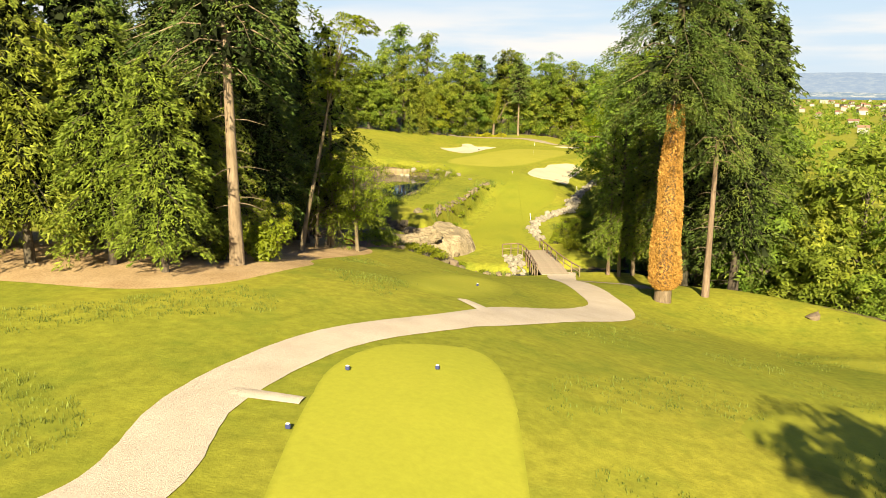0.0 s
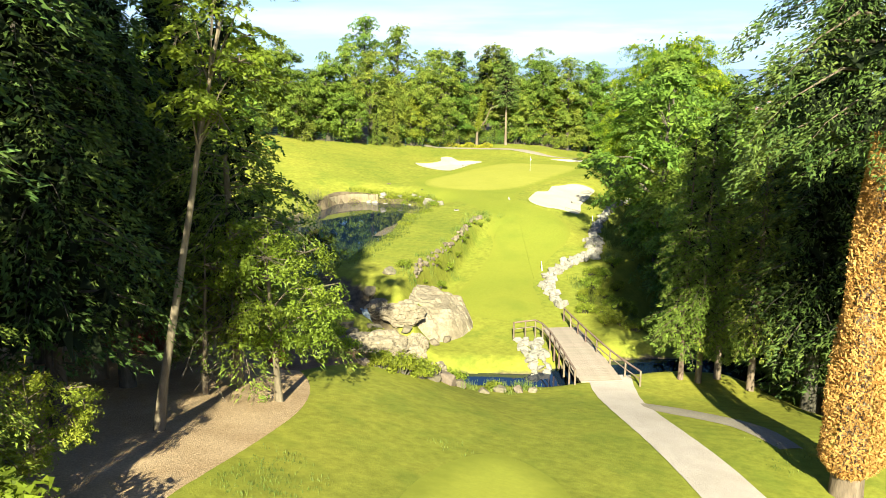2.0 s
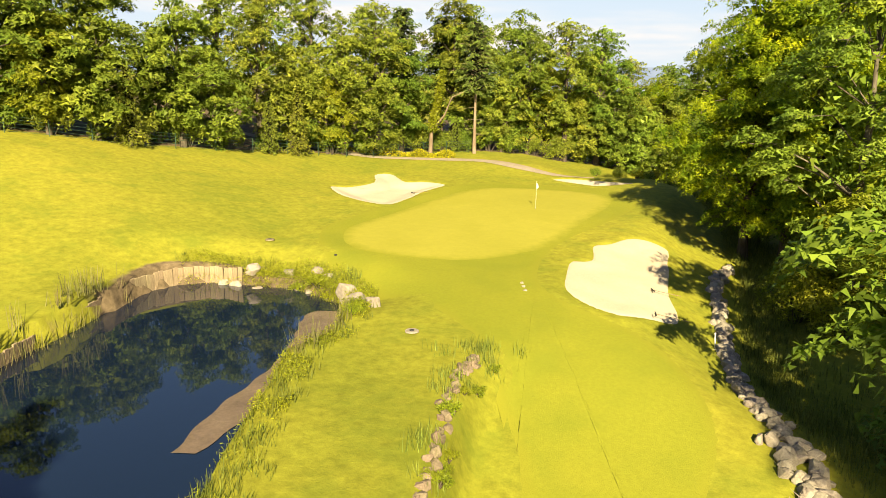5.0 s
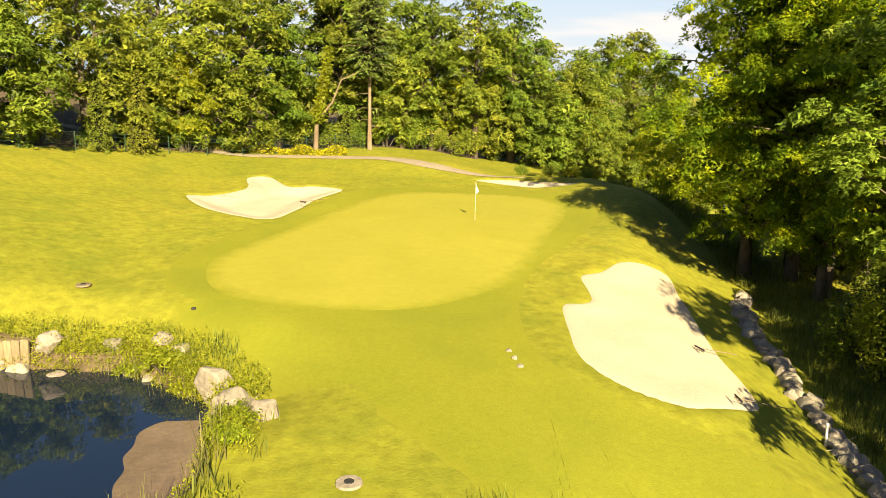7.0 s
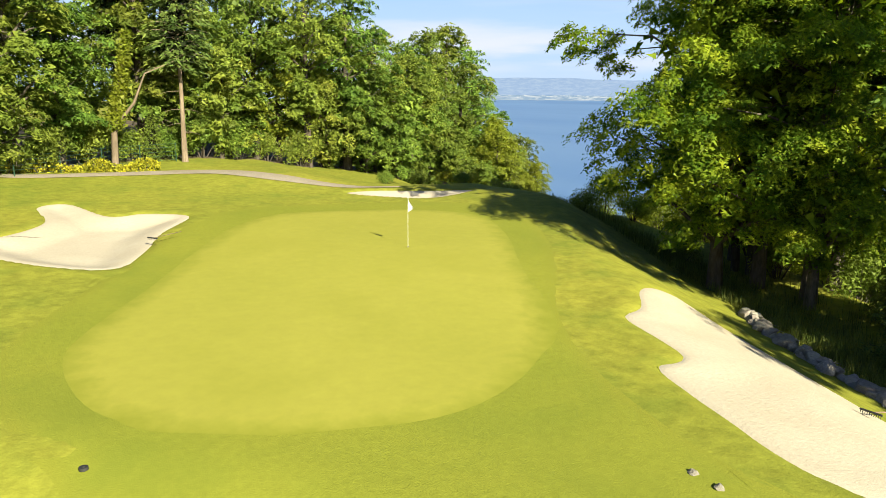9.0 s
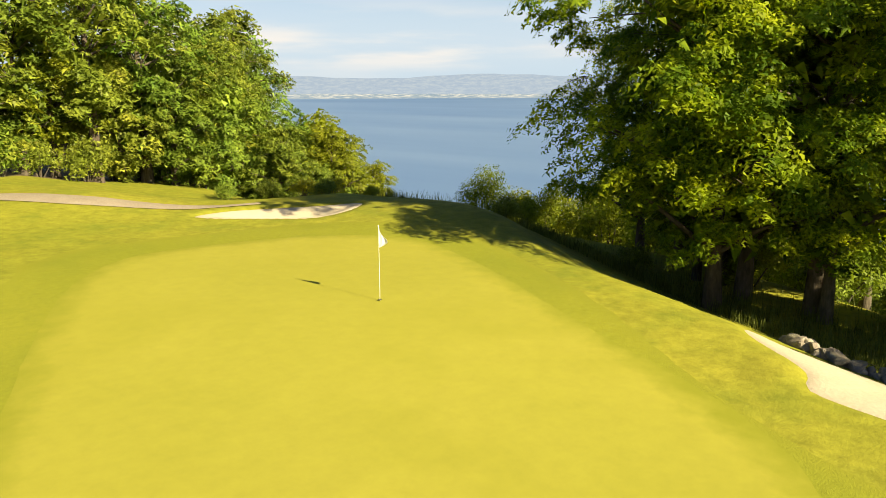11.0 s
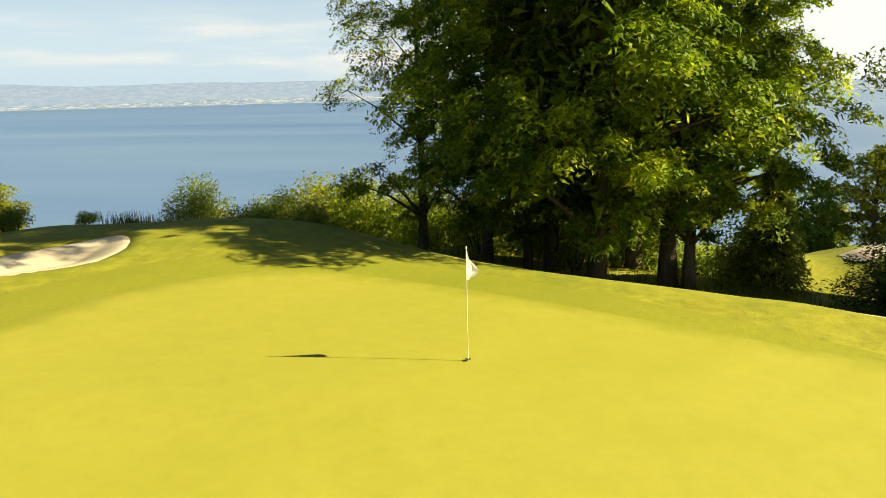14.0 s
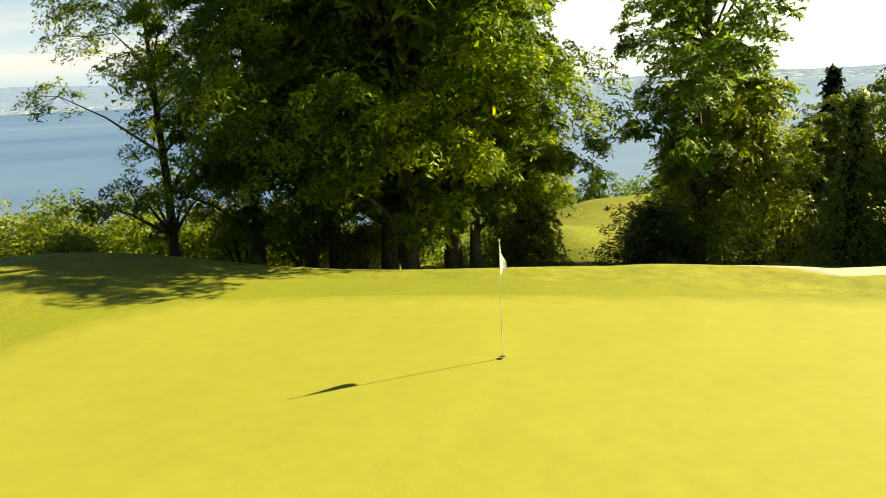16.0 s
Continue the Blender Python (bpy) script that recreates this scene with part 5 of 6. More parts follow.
plant(weed, [(-3.4, -68.2, 1.1), (-4.6, -68.4, 0.9), (-2.6, -68.6, 0.8), (-1.4, -65.4, 1.0), (0.6, -64.4, 0.7), (-6.4, -68.0, 1.0), (-5.8, -64.4, 0.9), (-7.6, -66.4, 1.1), (-8.4, -64.8, 1.0), (-4.0, -61.8, 0.8), (-5.6, -54.6, 0.8), (-7.2, -49.6, 0.9), (-5.2, -45.4, 0.8), (-5.0, -42.0, 0.7), (-5.9, -48.5, 0.40), (-5.4, -46.6, 0.50), (-5.6, -44.7, 0.60), (-5.1, -42.8, 0.40), (-5.2, -40.9, 0.50), (-4.7, -39.0, 0.60), (-4.9, -37.1, 0.40), (-4.4, -35.2, 0.50), (-4.5, -33.3, 0.60), (-4.1, -31.4, 0.40), (-4.6, -36.5, 0.7), (6.2, -45.4, 1.2), (6.6, -42.4, 1.3), (7.6, -39.2, 1.2), (8.0, -46.5, 1.3), (9.2, -42.8, 1.3), (8.6, -36.8, 1.1), (7.2, -48.4, 1.0), (6.0, -48.4, 1.10), (8.3, -50.6, 0.92), (7.8, -49.6, 1.07), (6.1, -46.1, 0.96), (7.6, -43.2, 1.07), (10.0, -47.7, 1.02), (8.8, -47.6, 0.70), (10.1, -47.5, 0.86), (9.7, -43.2, 0.94), (9.2, -51.5, 1.05), (7.3, -50.6, 1.03), (9.9, -48.9, 1.02), (7.0, -40.9, 1.06), (6.6, -39.6, 1.03), (8.7, -39.7, 0.91), (9.1, -38.8, 0.75), (-9.0, -66.6, 0.8), (-3.0, -28.6, 0.4), (-3.6, -30.6, 0.5), (-9.5, -69, 0.8), (-6.8, -70.6, 0.5), (-12.4, -17.4, 0.9), (-11.4, -18.4, 0.9), (-13.6, -16.6, 0.8), (-14.8, -16.8, 0.9), (-16.0, -16.6, 0.7), (-10.0, -20.3, 0.7), (-9.5, -22.4, 0.8), (-9.3, -23.8, 0.7), (-3.4, -68.9, 1.3), (-2.6, -67.9, 1.2), (-4.4, -69.2, 1.0)], "weeds among the stones")

leaning = broadleaf("leaning_tree", 83, 14.5, 2.3, 9.0, 9000, 0.075, M["leaf_sun"], M["bark"], "thin leaning tree with a yellow-green top", clumps=14, open_=0.4, radius=0.14, lean=0.24)
plant(leaning, [(-8.5, -82.2, 1.0, 0)], BANK)
sprig = broadleaf("young_lime", 84, 7.4, 2.9, 2.7, 13000, 0.062, M["leaf_sun"], M["bark"], "young tree with sunlit drooping yellow-green sprays", clumps=18, open_=0.6, radius=0.12, lift=0.42, hang=0.6)
plant(sprig, [(-6.3, -77.4, 1.0), (-9.8, -73.4, 0.85), (-9.6, -95.4, 0.55), (-8.2, -88.0, 0.5)], BANK)


def dead_tree(x, y, h, seed):
    """A bare trunk with whitened twigs hanging out into the light."""
    rng = np.random.default_rng(seed)
    root = thing("dead_tree", pose(x, y, top(x, y) - 0.05), "bare dead tree with whitened twigs", "tree", BANK)
    path = trunk_path(rng, h, 0.06, 0.3)
    tubes = [tube(path, [0.13 * (1 - 0.12 * i) for i in range(8)], 7)]
    for i in range(26):
        k = rng.uniform(0.15, 0.95)
        a = Vector(path[int(k * 7)])
        ang, l = rng.normal(-0.3, 1.1), rng.uniform(0.8, 2.4)
        e = a + Vector((math.cos(ang) * l, math.sin(ang) * l, rng.uniform(-0.6, 0.3) * l))
        m = a.lerp(e, 0.5) + Vector((0, 0, 0.18 * l))
        tubes.append(tube([a, m, e], [0.03, 0.02, 0.006], 4))
        for _ in range(3):
            f = m.lerp(e, rng.uniform(0.1, 0.9))
            tubes.append(tube([f, f + Vector(rng.normal(0, 0.3, 3)) + Vector((0, 0, -0.15))], [0.012, 0.004], 3))
    part("trunk", join_tubes("trunk", tubes, M["bark"]), root)


dead_tree(-9.2, -77.4, 6.0, 5)
dead_tree(-9.9, -70.8, 7.0, 6)


# ---------------------------------------------------------------- rocks and walls
def rock_mesh(seed, mat, flat=0.7, points=17):
    """An angular boulder about one metre wide: the hull of scattered points, its edges knocked off."""
    rng = np.random.default_rng(seed)
    bm = bmesh.new()
    for p in rng.normal(size=(points, 3)):
        p = p / np.linalg.norm(p) * rng.uniform(0.42, 0.58)
        p[2] = np.clip(p[2], -0.4, 0.32)
        bm.verts.new((p[0], p[1], p[2] * flat * 1.5))
    bmesh.ops.convex_hull(bm, input=bm.verts)
    bmesh.ops.delete(bm, geom=[v for v in bm.verts if not v.link_faces], context="VERTS")
    bmesh.ops.bevel(bm, geom=list(bm.edges), offset=0.035, segments=1, affect="EDGES")
    for v in bm.verts:
        v.co *= 1 + 0.05 * noise.noise(v.co * 5 + Vector((seed, 0, 0)))
    return bm_mesh("rock", bm, mat)


ROCKS = [rock_mesh(k, M["rock"], 0.62 + 0.06 * k) for k in range(5)]
WARM = [rock_mesh(10 + k, M["rock_warm"], 0.5 + 0.05 * k) for k in range(4)]
rock_rng = np.random.default_rng(77)


def place_rock(x, y, s, meshes, label, group, sink=0.18, wide=1.0, name="boulder"):
    ob = new(name, meshes[int(rock_rng.integers(len(meshes)))])
    ob.matrix_basis = Matrix.LocRotScale((x, y, top(x, y) + s * (0.3 - sink)), Euler((rock_rng.normal(0, 0.12), rock_rng.normal(0, 0.12), rock_rng.uniform(0, 6.28))), (s * wide, s, s * rock_rng.uniform(0.8, 1.15)))
    return tagged(ob, label, "boulder", group)


for x, y, s in ((-17.4, -17.6, 0.8), (-16.5, -17.2, 0.75), (-15.3, -19.2, 0.7), (-14.6, -19.1, 0.7), (-14.4, -17.4, 0.55), (-13.6, -18.0, 0.6), (-12.9, -17.2, 0.6), (-12.1, -17.0, 0.55), (-13.0, -18.6, 0.5), (-10.5, -19.2, 1.25), (-9.8, -20.9, 1.05), (-8.8, -22.0, 0.75), (-11.6, -18.3, 0.6), (-11.5, -19.2, 0.6), (-18.2, -17.4, 0.6), (-16.0, -18.0, 0.7), (-17.2, -18.0, 0.6), (-12.4, -19.6, 0.6), (-13.4, -19.6, 0.55), (-10.6, -20.4, 0.6)):
    y += 1.5 * float(ease(-x, 11.6, 13)) * float(ease(y, -21, -19.5))
    s = s * 1.2
    place_rock(x, y, s, ROCKS, "pale limestone boulder on the grassy pond bank", "boulders round the pond")
def outcrop(x, y, rx, ry, rz, turn, seed, lift):
    """A broad weathered rock mass with ledges and cracks."""
    bm = bmesh.new()
    bmesh.ops.create_icosphere(bm, subdivisions=5, radius=1)
    for v in bm.verts:
        p = v.co.copy()
        q = p * 1.3 + Vector((seed * 3.1, 0, 0))
        k = 1 + 0.30 * noise.noise(q) + 0.14 * noise.noise(q * 2.7) + 0.05 * noise.noise(q * 7)
        crack = abs(noise.noise(q * 1.9 + Vector((5, 2, 1))))
        k -= 0.16 * max(0, 1 - crack / 0.09)
        z = p.z * k
        z = z * 0.55 + 0.45 * round(z * 4.5) / 4.5
        v.co = Vector((p.x * k * rx, p.y * k * ry, z * rz))
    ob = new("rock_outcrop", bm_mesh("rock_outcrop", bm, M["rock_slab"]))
    ob.matrix_basis = pose(x, y, top(x, y) + lift, 0, 0, turn)
    tagged(ob, "broad cracked rock outcrop warmed by the sun", "rock", "outcrop above the stream")


def rock_shelf(x, y, rx, ry, high, turn, seed):
    """A broad flat-topped shelf of bare rock, stepped and cracked towards its edges."""
    n = 84
    root_z = top(x, y) - 0.4
    c, sn = math.cos(radians(turn)), math.sin(radians(turn))
    verts, faces = [], []
    for j in range(n + 1):
        for i in range(n + 1):
            u, v = -1.2 + 2.4 * i / n, -1.2 + 2.4 * j / n
            q = Vector((u * rx * 0.32, v * ry * 0.32, seed * 1.7))
            d = math.hypot(u, v) * (1 + 0.30 * noise.noise(q * 1.3) + 0.14 * noise.noise(q * 4))
            k = 1 - float(ease(d, 0.42, 1.05))
            h = high * k
            step = 0.26
            h = 0.45 * h + 0.55 * step * math.floor(h / step + 0.3 * noise.noise(q * 6))
            h += 0.16 * noise.noise(q * 2.2) * k + 0.07 * noise.noise(q * 7) + 0.035 * noise.noise(q * 19) - 0.18 * u * k
            crack = abs(noise.noise(q * 1.7 + Vector((4, 8, 0))))
            h -= 0.14 * k * max(0, 1 - crack / 0.035)
            verts.append((u * rx, v * ry, h - 1.5 * float(ease(math.hypot(u, v), 0.9, 1.15)) - 0.12 * u * rx - 0.05))
    for j in range(n):
        for i in range(n):
            if math.hypot(-1.2 + 2.4 * (i + 0.5) / n, -1.2 + 2.4 * (j + 0.5) / n) < 1.15:
                o = j * (n + 1) + i
                faces.append((o, o + 1, o + n + 2, o + n + 1))
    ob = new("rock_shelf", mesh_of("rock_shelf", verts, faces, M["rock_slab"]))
    ob.matrix_basis = pose(x, y, root_z, 0, 0, turn)
    tagged(ob, "broad flat shelf of bare sunlit rock above the stream", "rock", "outcrop above the stream")


rock_shelf(-5.8, -52.2, 3.8, 3.8, 1.08, -18, 1)
for spot in ((-5.9, -56.4, 1.4, 0.9, 0.8, 20, 4, 0.2), (-4.8, -58.0, 0.9, 0.7, 0.9, 50, 5, 0.2), (-7.8, -54.8, 1.1, 0.8, 0.7, 60, 2, 0.0),
             (-3.7, -65.6, 1.0, 0.8, 0.7, -20, 7, 0.2), (-6.2, -67.0, 1.1, 0.8, 0.6, 40, 8, 0.1), (-2.4, -66.2, 0.9, 0.7, 0.6, 70, 9, 0.1), (-5.0, -66.4, 1.5, 1.0, 0.8, 25, 6, 0.2)):
    outcrop(*spot)
for x, y, s in ((-2.4, -52.6, 0.8), (-2.6, -53.6, 0.7), (-3.2, -55.2, 0.8), (-7.9, -51.2, 1.2), (-4.0, -56.2, 0.9), (-7.6, -55.0, 1.0), (-5.7, -57.0, 1.0), (-4.6, -58.3, 1.1), (-8.9, -53.2, 1.2)):
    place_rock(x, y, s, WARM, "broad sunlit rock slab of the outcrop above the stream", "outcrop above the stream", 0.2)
for x, y, s in ((-4.0, -67.2, 0.9), (-3.0, -67.0, 0.8), (-7.0, -67.2, 0.8), (-6.6, -65.6, 0.9), (-5.4, -64.4, 0.9), (-2.2, -67.6, 1.0), (-1.6, -66.9, 1.1), (-2.6, -65.3, 1.2), (-1.0, -66.2, 0.8), (0.2, -65.6, 0.75), (1.0, -65.0, 0.8), (1.9, -64.7, 0.7), (-6.9, -65.2, 1.0), (2.7, -64.4, 0.6), (-7.6, -63.5, 0.9), (-6.2, -63.2, 1.1), (-8.8, -58.8, 0.9), (-8.5, -56.4, 1.0), (-9.8, -56.6, 0.8), (-9.0, -61.5, 0.8), (-5.6, -61.9, 0.9), (-3.6, -62.9, 0.8), (-5.2, -69.6, 0.7)):
    place_rock(x, y, s, WARM, "rounded warm grey boulder by the waterfall", "boulders by the waterfall")
for i in range(80):
    along, off = (i + 0.5) / 80, rock_rng.uniform(0, 1)
    x, y, s = 2.7 + 1.7 * along - 1.9 * off * (1 - 0.35 * along), -54.2 - 6.2 * along, rock_rng.uniform(0.35, 0.8)
    place_rock(x, y, s, ROCKS, "white rock packed against the bridge's abutment", "abutment rocks")
place_rock(23.0, -77.0, 0.9, WARM, "flat grey boulder lying alone on the slope", "lone boulders", 0.12)
for x, y in ((-1.62, -18.6), (-1.55, -19.2), (-1.5, -19.8)):
    place_rock(x, y, 0.22, ROCKS, "small pale flat stone set in the turf", "stepping stones", 0.2, name="stepping_stone")


def stone_wall(name, line, n, lo, hi, spread, label, seed, meshes, tall=1.0, sink=0.15):
    """A dry stone edging: one thing with every stone a part."""
    rng = np.random.default_rng(seed)
    p = spline(line, 24, False)
    odds = np.cumsum(p[:, 2] + 0.15)
    root = thing(name, pose(p[0, 0], p[0, 1], top(*p[0, :2])), label, "stone wall")
    inv = root.matrix_basis.inverted()
    for i in range(n):
        q = p[int(np.searchsorted(odds, (i + rng.uniform(0, 1)) / n * odds[-1] * 0.999))]
        w = q[2]
        x, y = q[0] + rng.normal(0, w * 0.55) * spread, q[1] + rng.normal(0, w * 0.3) * spread
        s = rng.uniform(lo, hi)
        m = Matrix.LocRotScale((x, y, top(x, y) + s * (0.3 - sink)), Euler((rng.normal(0, 0.25), rng.normal(0, 0.25), rng.uniform(0, 6.28))), (s * rng.uniform(0.9, 1.4), s, s * rng.uniform(0.8, 1.2) * tall))
        part("stone", meshes[int(rng.integers(len(meshes)))], root, at=inv @ m)


stone_wall("white_rock_wall", ((4.3, -47.6, 0.3), (3.4, -44.5, 0.3), (3.3, -41.2, 0.4), (4.5, -37.8, 0.6), (6.8, -34.6, 0.75), (7.3, -30, 0.5), (7.5, -25.5, 0.3), (8.2, -20.6, 0.3), (9.2, -15.8, 0.3), (10.5, -10.6, 0.3), (12.6, -6.0, 0.25)), 299, 0.36, 0.8, 1.0, "long edging of rough white limestone above the bank", 5, ROCKS, 1.0)
stone_wall("low_stone_wall", ((-6.4, -49.8, 0.2), (-6.0, -46, 0.2), (-5.3, -40.5, 0.2), (-4.7, -35, 0.2), (-4.3, -30.2, 0.25), (-3.7, -28.2, 0.2)), 92, 0.2, 0.46, 0.8, "low overgrown wall of pinkish stones along the fairway", 6, WARM, 1.3)


# ---------------------------------------------------------------- pond edge
def pile_wall():
    """Vertical timbers holding the bank at the pond's far side."""
    line = spline(((-17.2, -16.0), (-19.2, -15.75), (-21.0, -16.9), (-22.0, -19.4), (-22.3, -23), (-22.5, -27), (-22.8, -32), (-23.6, -37)), 16, False)
    root = thing("timber_retaining_wall", pose(*line[0], POND_Z), "retaining wall of weathered upright timbers at the pond", "retaining wall")
    d = np.r_[0, np.cumsum(np.hypot(*np.diff(line, axis=0).T))]
    bm = bmesh.new()
    add_box(bm, (0.275, 0.09, 1.75), Matrix.Translation((0, 0, 0.08)), 0.012)
    board = bm_mesh("board", bm, M["pile"])
    rng = np.random.default_rng(3)
    for s in np.arange(0, d[-1], 0.285):
        x, y = np.interp(s, d, line[:, 0]), np.interp(s, d, line[:, 1])
        x2, y2 = np.interp(s + 0.2, d, line[:, 0]), np.interp(s + 0.2, d, line[:, 1])
        m = pose(x - line[0, 0], y - line[0, 1], rng.normal(0, 0.03) - 0.35 * ease(s, 7, 12), 0, rng.normal(0, 1.2), math.degrees(math.atan2(y2 - y, x2 - x)))
        part("board", board, root, at=m)


pile_wall()


def tufts(name, spots, mat, lo, hi, blades, spread, label, seed, width=0.012):
    """Blades of long grass or reed round many spots, as one mass."""
    rng = np.random.default_rng(seed)
    quads = []
    for x, y in spots:
        for _ in range(blades):
            a, h = rng.uniform(0, 6.28), rng.uniform(lo, hi)
            p = np.array((x + rng.normal(0, spread), y + rng.normal(0, spread), 0.0))
            d = np.array((math.cos(a), math.sin(a), 0)) * h * rng.uniform(0.1, 0.45)
            s = np.array((-math.sin(a), math.cos(a), 0)) * width * rng.uniform(0.7, 1.5)
            quads.append((p, d, s, h))
    xy = np.array([q[0][:2] for q in quads])
    z = surface(xy[:, 0], xy[:, 1]) - 0.03
    out = np.array([(p + (0, 0, k) - s, p + (0, 0, k) + s, p + (0, 0, k + h) + d + s * 0.25, p + (0, 0, k + h) + d - s * 0.25) for (p, d, s, h), k in zip(quads, z)])
    return tagged(new(name, loose_mesh(name, out, mat)), label, "grass", "", "stuff")


edge_rng = np.random.default_rng(8)
reed_spots = [(-21.9 - 0.05 * k + edge_rng.normal(0, 0.3), -21.5 - 0.55 * k) for k in range(34)] + [(-9.9, -24.6), (-9.8, -25.4), (-10.0, -22.6), (-11.2, -18.8), (-13.8, -17.2), (-14.6, -17.0), (-12.4, -18.4), (-10.4, -27.5), (-21.7, -20.2), (-10.7, -28.5)]
tufts("reeds", reed_spots, M["reed"], 0.5, 1.35, 26, 0.22, "reeds and rushes standing along the pond", 9, 0.014)
bank_spots = []
for k in range(1500):
    x, y = edge_rng.uniform(-26, -7), edge_rng.uniform(-54, -14)
    if 0.1 < float(reach(x, y, POND)) < 1.9 and not (x < -21):
        bank_spots.append((x, y))
tufts("pond_bank_grass", bank_spots, M["blade"], 0.15, 0.5, 20, 0.2, "long tufted grass on the pond bank", 10)
wild = [(px + edge_rng.normal(0, 0.5), py + edge_rng.normal(0, 0.6)) for px, py in ((-4.6, -31), (-4.0, -28.6), (-3.4, -27.4), (-4.9, -36), (-5.4, -41), (-6.0, -46), (-6.8, -51), (-3.5, -68), (-1.2, -65.3), (0.6, -64.2), (-5.8, -68.4), (-6.8, -69.2), (-4.5, -63.5), (2.2, -63.8), (-2.6, -63.9), (6.0, -45), (5.6, -42), (7.0, -39.5), (8.5, -36), (7.6, -48), (9, -44), (-12.3, -18.2), (-11.2, -17.0), (-14, -17.2)) for _ in range(9)]
tufts("wild_grass", wild, M["blade"], 0.2, 0.55, 26, 0.2, "wild grass and weeds among the stones", 11)
crest = []
for k in range(1500):
    y = edge_rng.uniform(-34, 16)
    x = float(np.interp(y, (-34, -21, -7, 2, 10, 16), (8.2, 9.0, 13.2, 14.6, 14.2, 12.6))) + abs(edge_rng.normal(0, 2.2))
    crest.append((x, y))
tufts("bank_grass", crest, M["blade"], 0.2, 0.65, 13, 0.28, "uncut grass down the lake side bank", 12)

def bank_weeds():
    """Leafy weeds covering the pond's sunny margin, as one mass."""
    rng = np.random.default_rng(13)
    x, y = rng.uniform(-24, -7.5, 190000), rng.uniform(-53, -14, 190000)
    d = reach(x, y, POND)
    keep = (d > 0.0) & (d < 1.7) & (x > -20.5) & ((noise_field(x, y) > 0.35) | (y > -20.5)) & ((y > -34) | (rng.uniform(size=190000) < 0.2)) | ((d > -0.25) & (d < 1.5) & (y > -23) & (x > -20))
    x, y = x[keep], y[keep]
    c = np.c_[x, y, surface(x, y) + rng.uniform(0, 0.34, len(x)) * (0.4 + noise_field(x, y)) * (1 + 0.8 * (y > -21))]
    fx, fy = rng.uniform(-20.5, -9, 160000), rng.uniform(-23, -14, 160000)
    d = reach(fx, fy, POND)
    face = (d > 0.1) & (d < 0.9) & ((fx > -17) | (fy < -17.5))
    fx, fy = fx[face], fy[face]
    f = np.c_[fx, fy, np.maximum(POND_Z + rng.uniform(0.0, 0.95, len(fx)), surface(fx, fy))]
    c = np.concatenate([c, f])
    tagged(new("pond_bank_weeds", loose_mesh("pond_bank_weeds", leaves(rng, c, 0.048, 0.36), M["leaf_sun"])), "leafy weeds growing over the pond bank", "weeds", "", "stuff")


def noise_field(x, y):
    return 0.5 + 0.25 * np.sin(x * 2.1 + 1.7 * np.sin(y * 1.3)) + 0.25 * np.cos(y * 1.9 + 1.3 * np.sin(x * 1.1))


bank_weeds()


def rough_tufts():
    """Coarser tussocks standing out of the rough beside the tees and over the slopes."""
    rng = np.random.default_rng(17)
    left = rng.uniform(size=14000) < 0.6
    x = np.where(left, rng.uniform(-13, 1, 14000), rng.uniform(8, 26, 14000))
    y = np.where(left, rng.uniform(-120, -78, 14000), rng.uniform(-118, -72, 14000))
    path_x = np.interp(y, (-120, -115, -106, -98, -86, -78), (-2, 0.3, 0.3, 4.4, 9.7, 9.6))
    keep = (noise_field(x * 0.35, y * 0.35) > 0.62) & (inside_by(x, y, spline(MULCH, 4)) < -0.2) & (np.abs(x - path_x) > 2.2)
    spots = np.c_[x[keep], y[keep]][:2600]
    return tufts("rough_tussocks", spots, M["blade"], 0.05, 0.14, 7, 0.12, "coarse tussocks in the rough grass", 18, 0.014)


rough_tufts()

# waterfall from the pond down to the stream
def cascade():
    rng = np.random.default_rng(14)
    root = thing("waterfall", pose(-7.4, -57.8, -5.0), "thin white water falling over dark rocks", "waterfall")
    for (x, y, z), (x2, y2, z2), w in (((-8.6, -56.2, -2.5), (-7.7, -57.4, -3.9), 0.22), ((-7.4, -57.9, -3.9), (-6.2, -59.0, -4.0), 0.28), ((-5.0, -59.9, -4.0), (-4.2, -60.6, -5.5), 0.25)):
        verts, faces = [], []
        for i in range(9):
            k = i / 8
            c = Vector((x, y, z)).lerp(Vector((x2, y2, z2)), k) + Vector((7.4, 57.8, 5.0 + 0.5 * math.sin(math.pi * k) * 0.4))
            n = Vector((y2 - y, x - x2, 0)).normalized()
            for u in (-1, -0.3, 0.4, 1):
                verts.append(c + n * u * w * (1 + 0.2 * rng.normal()) + Vector((0, 0, 0.03 * rng.normal())))
            if i:
                o = (i - 1) * 4
                faces += [(o + j, o + j + 1, o + j + 5, o + j + 4) for j in range(3)]
        part("water_sheet", mesh_of("water_sheet", verts, faces, M["foam"], True), root)


cascade()


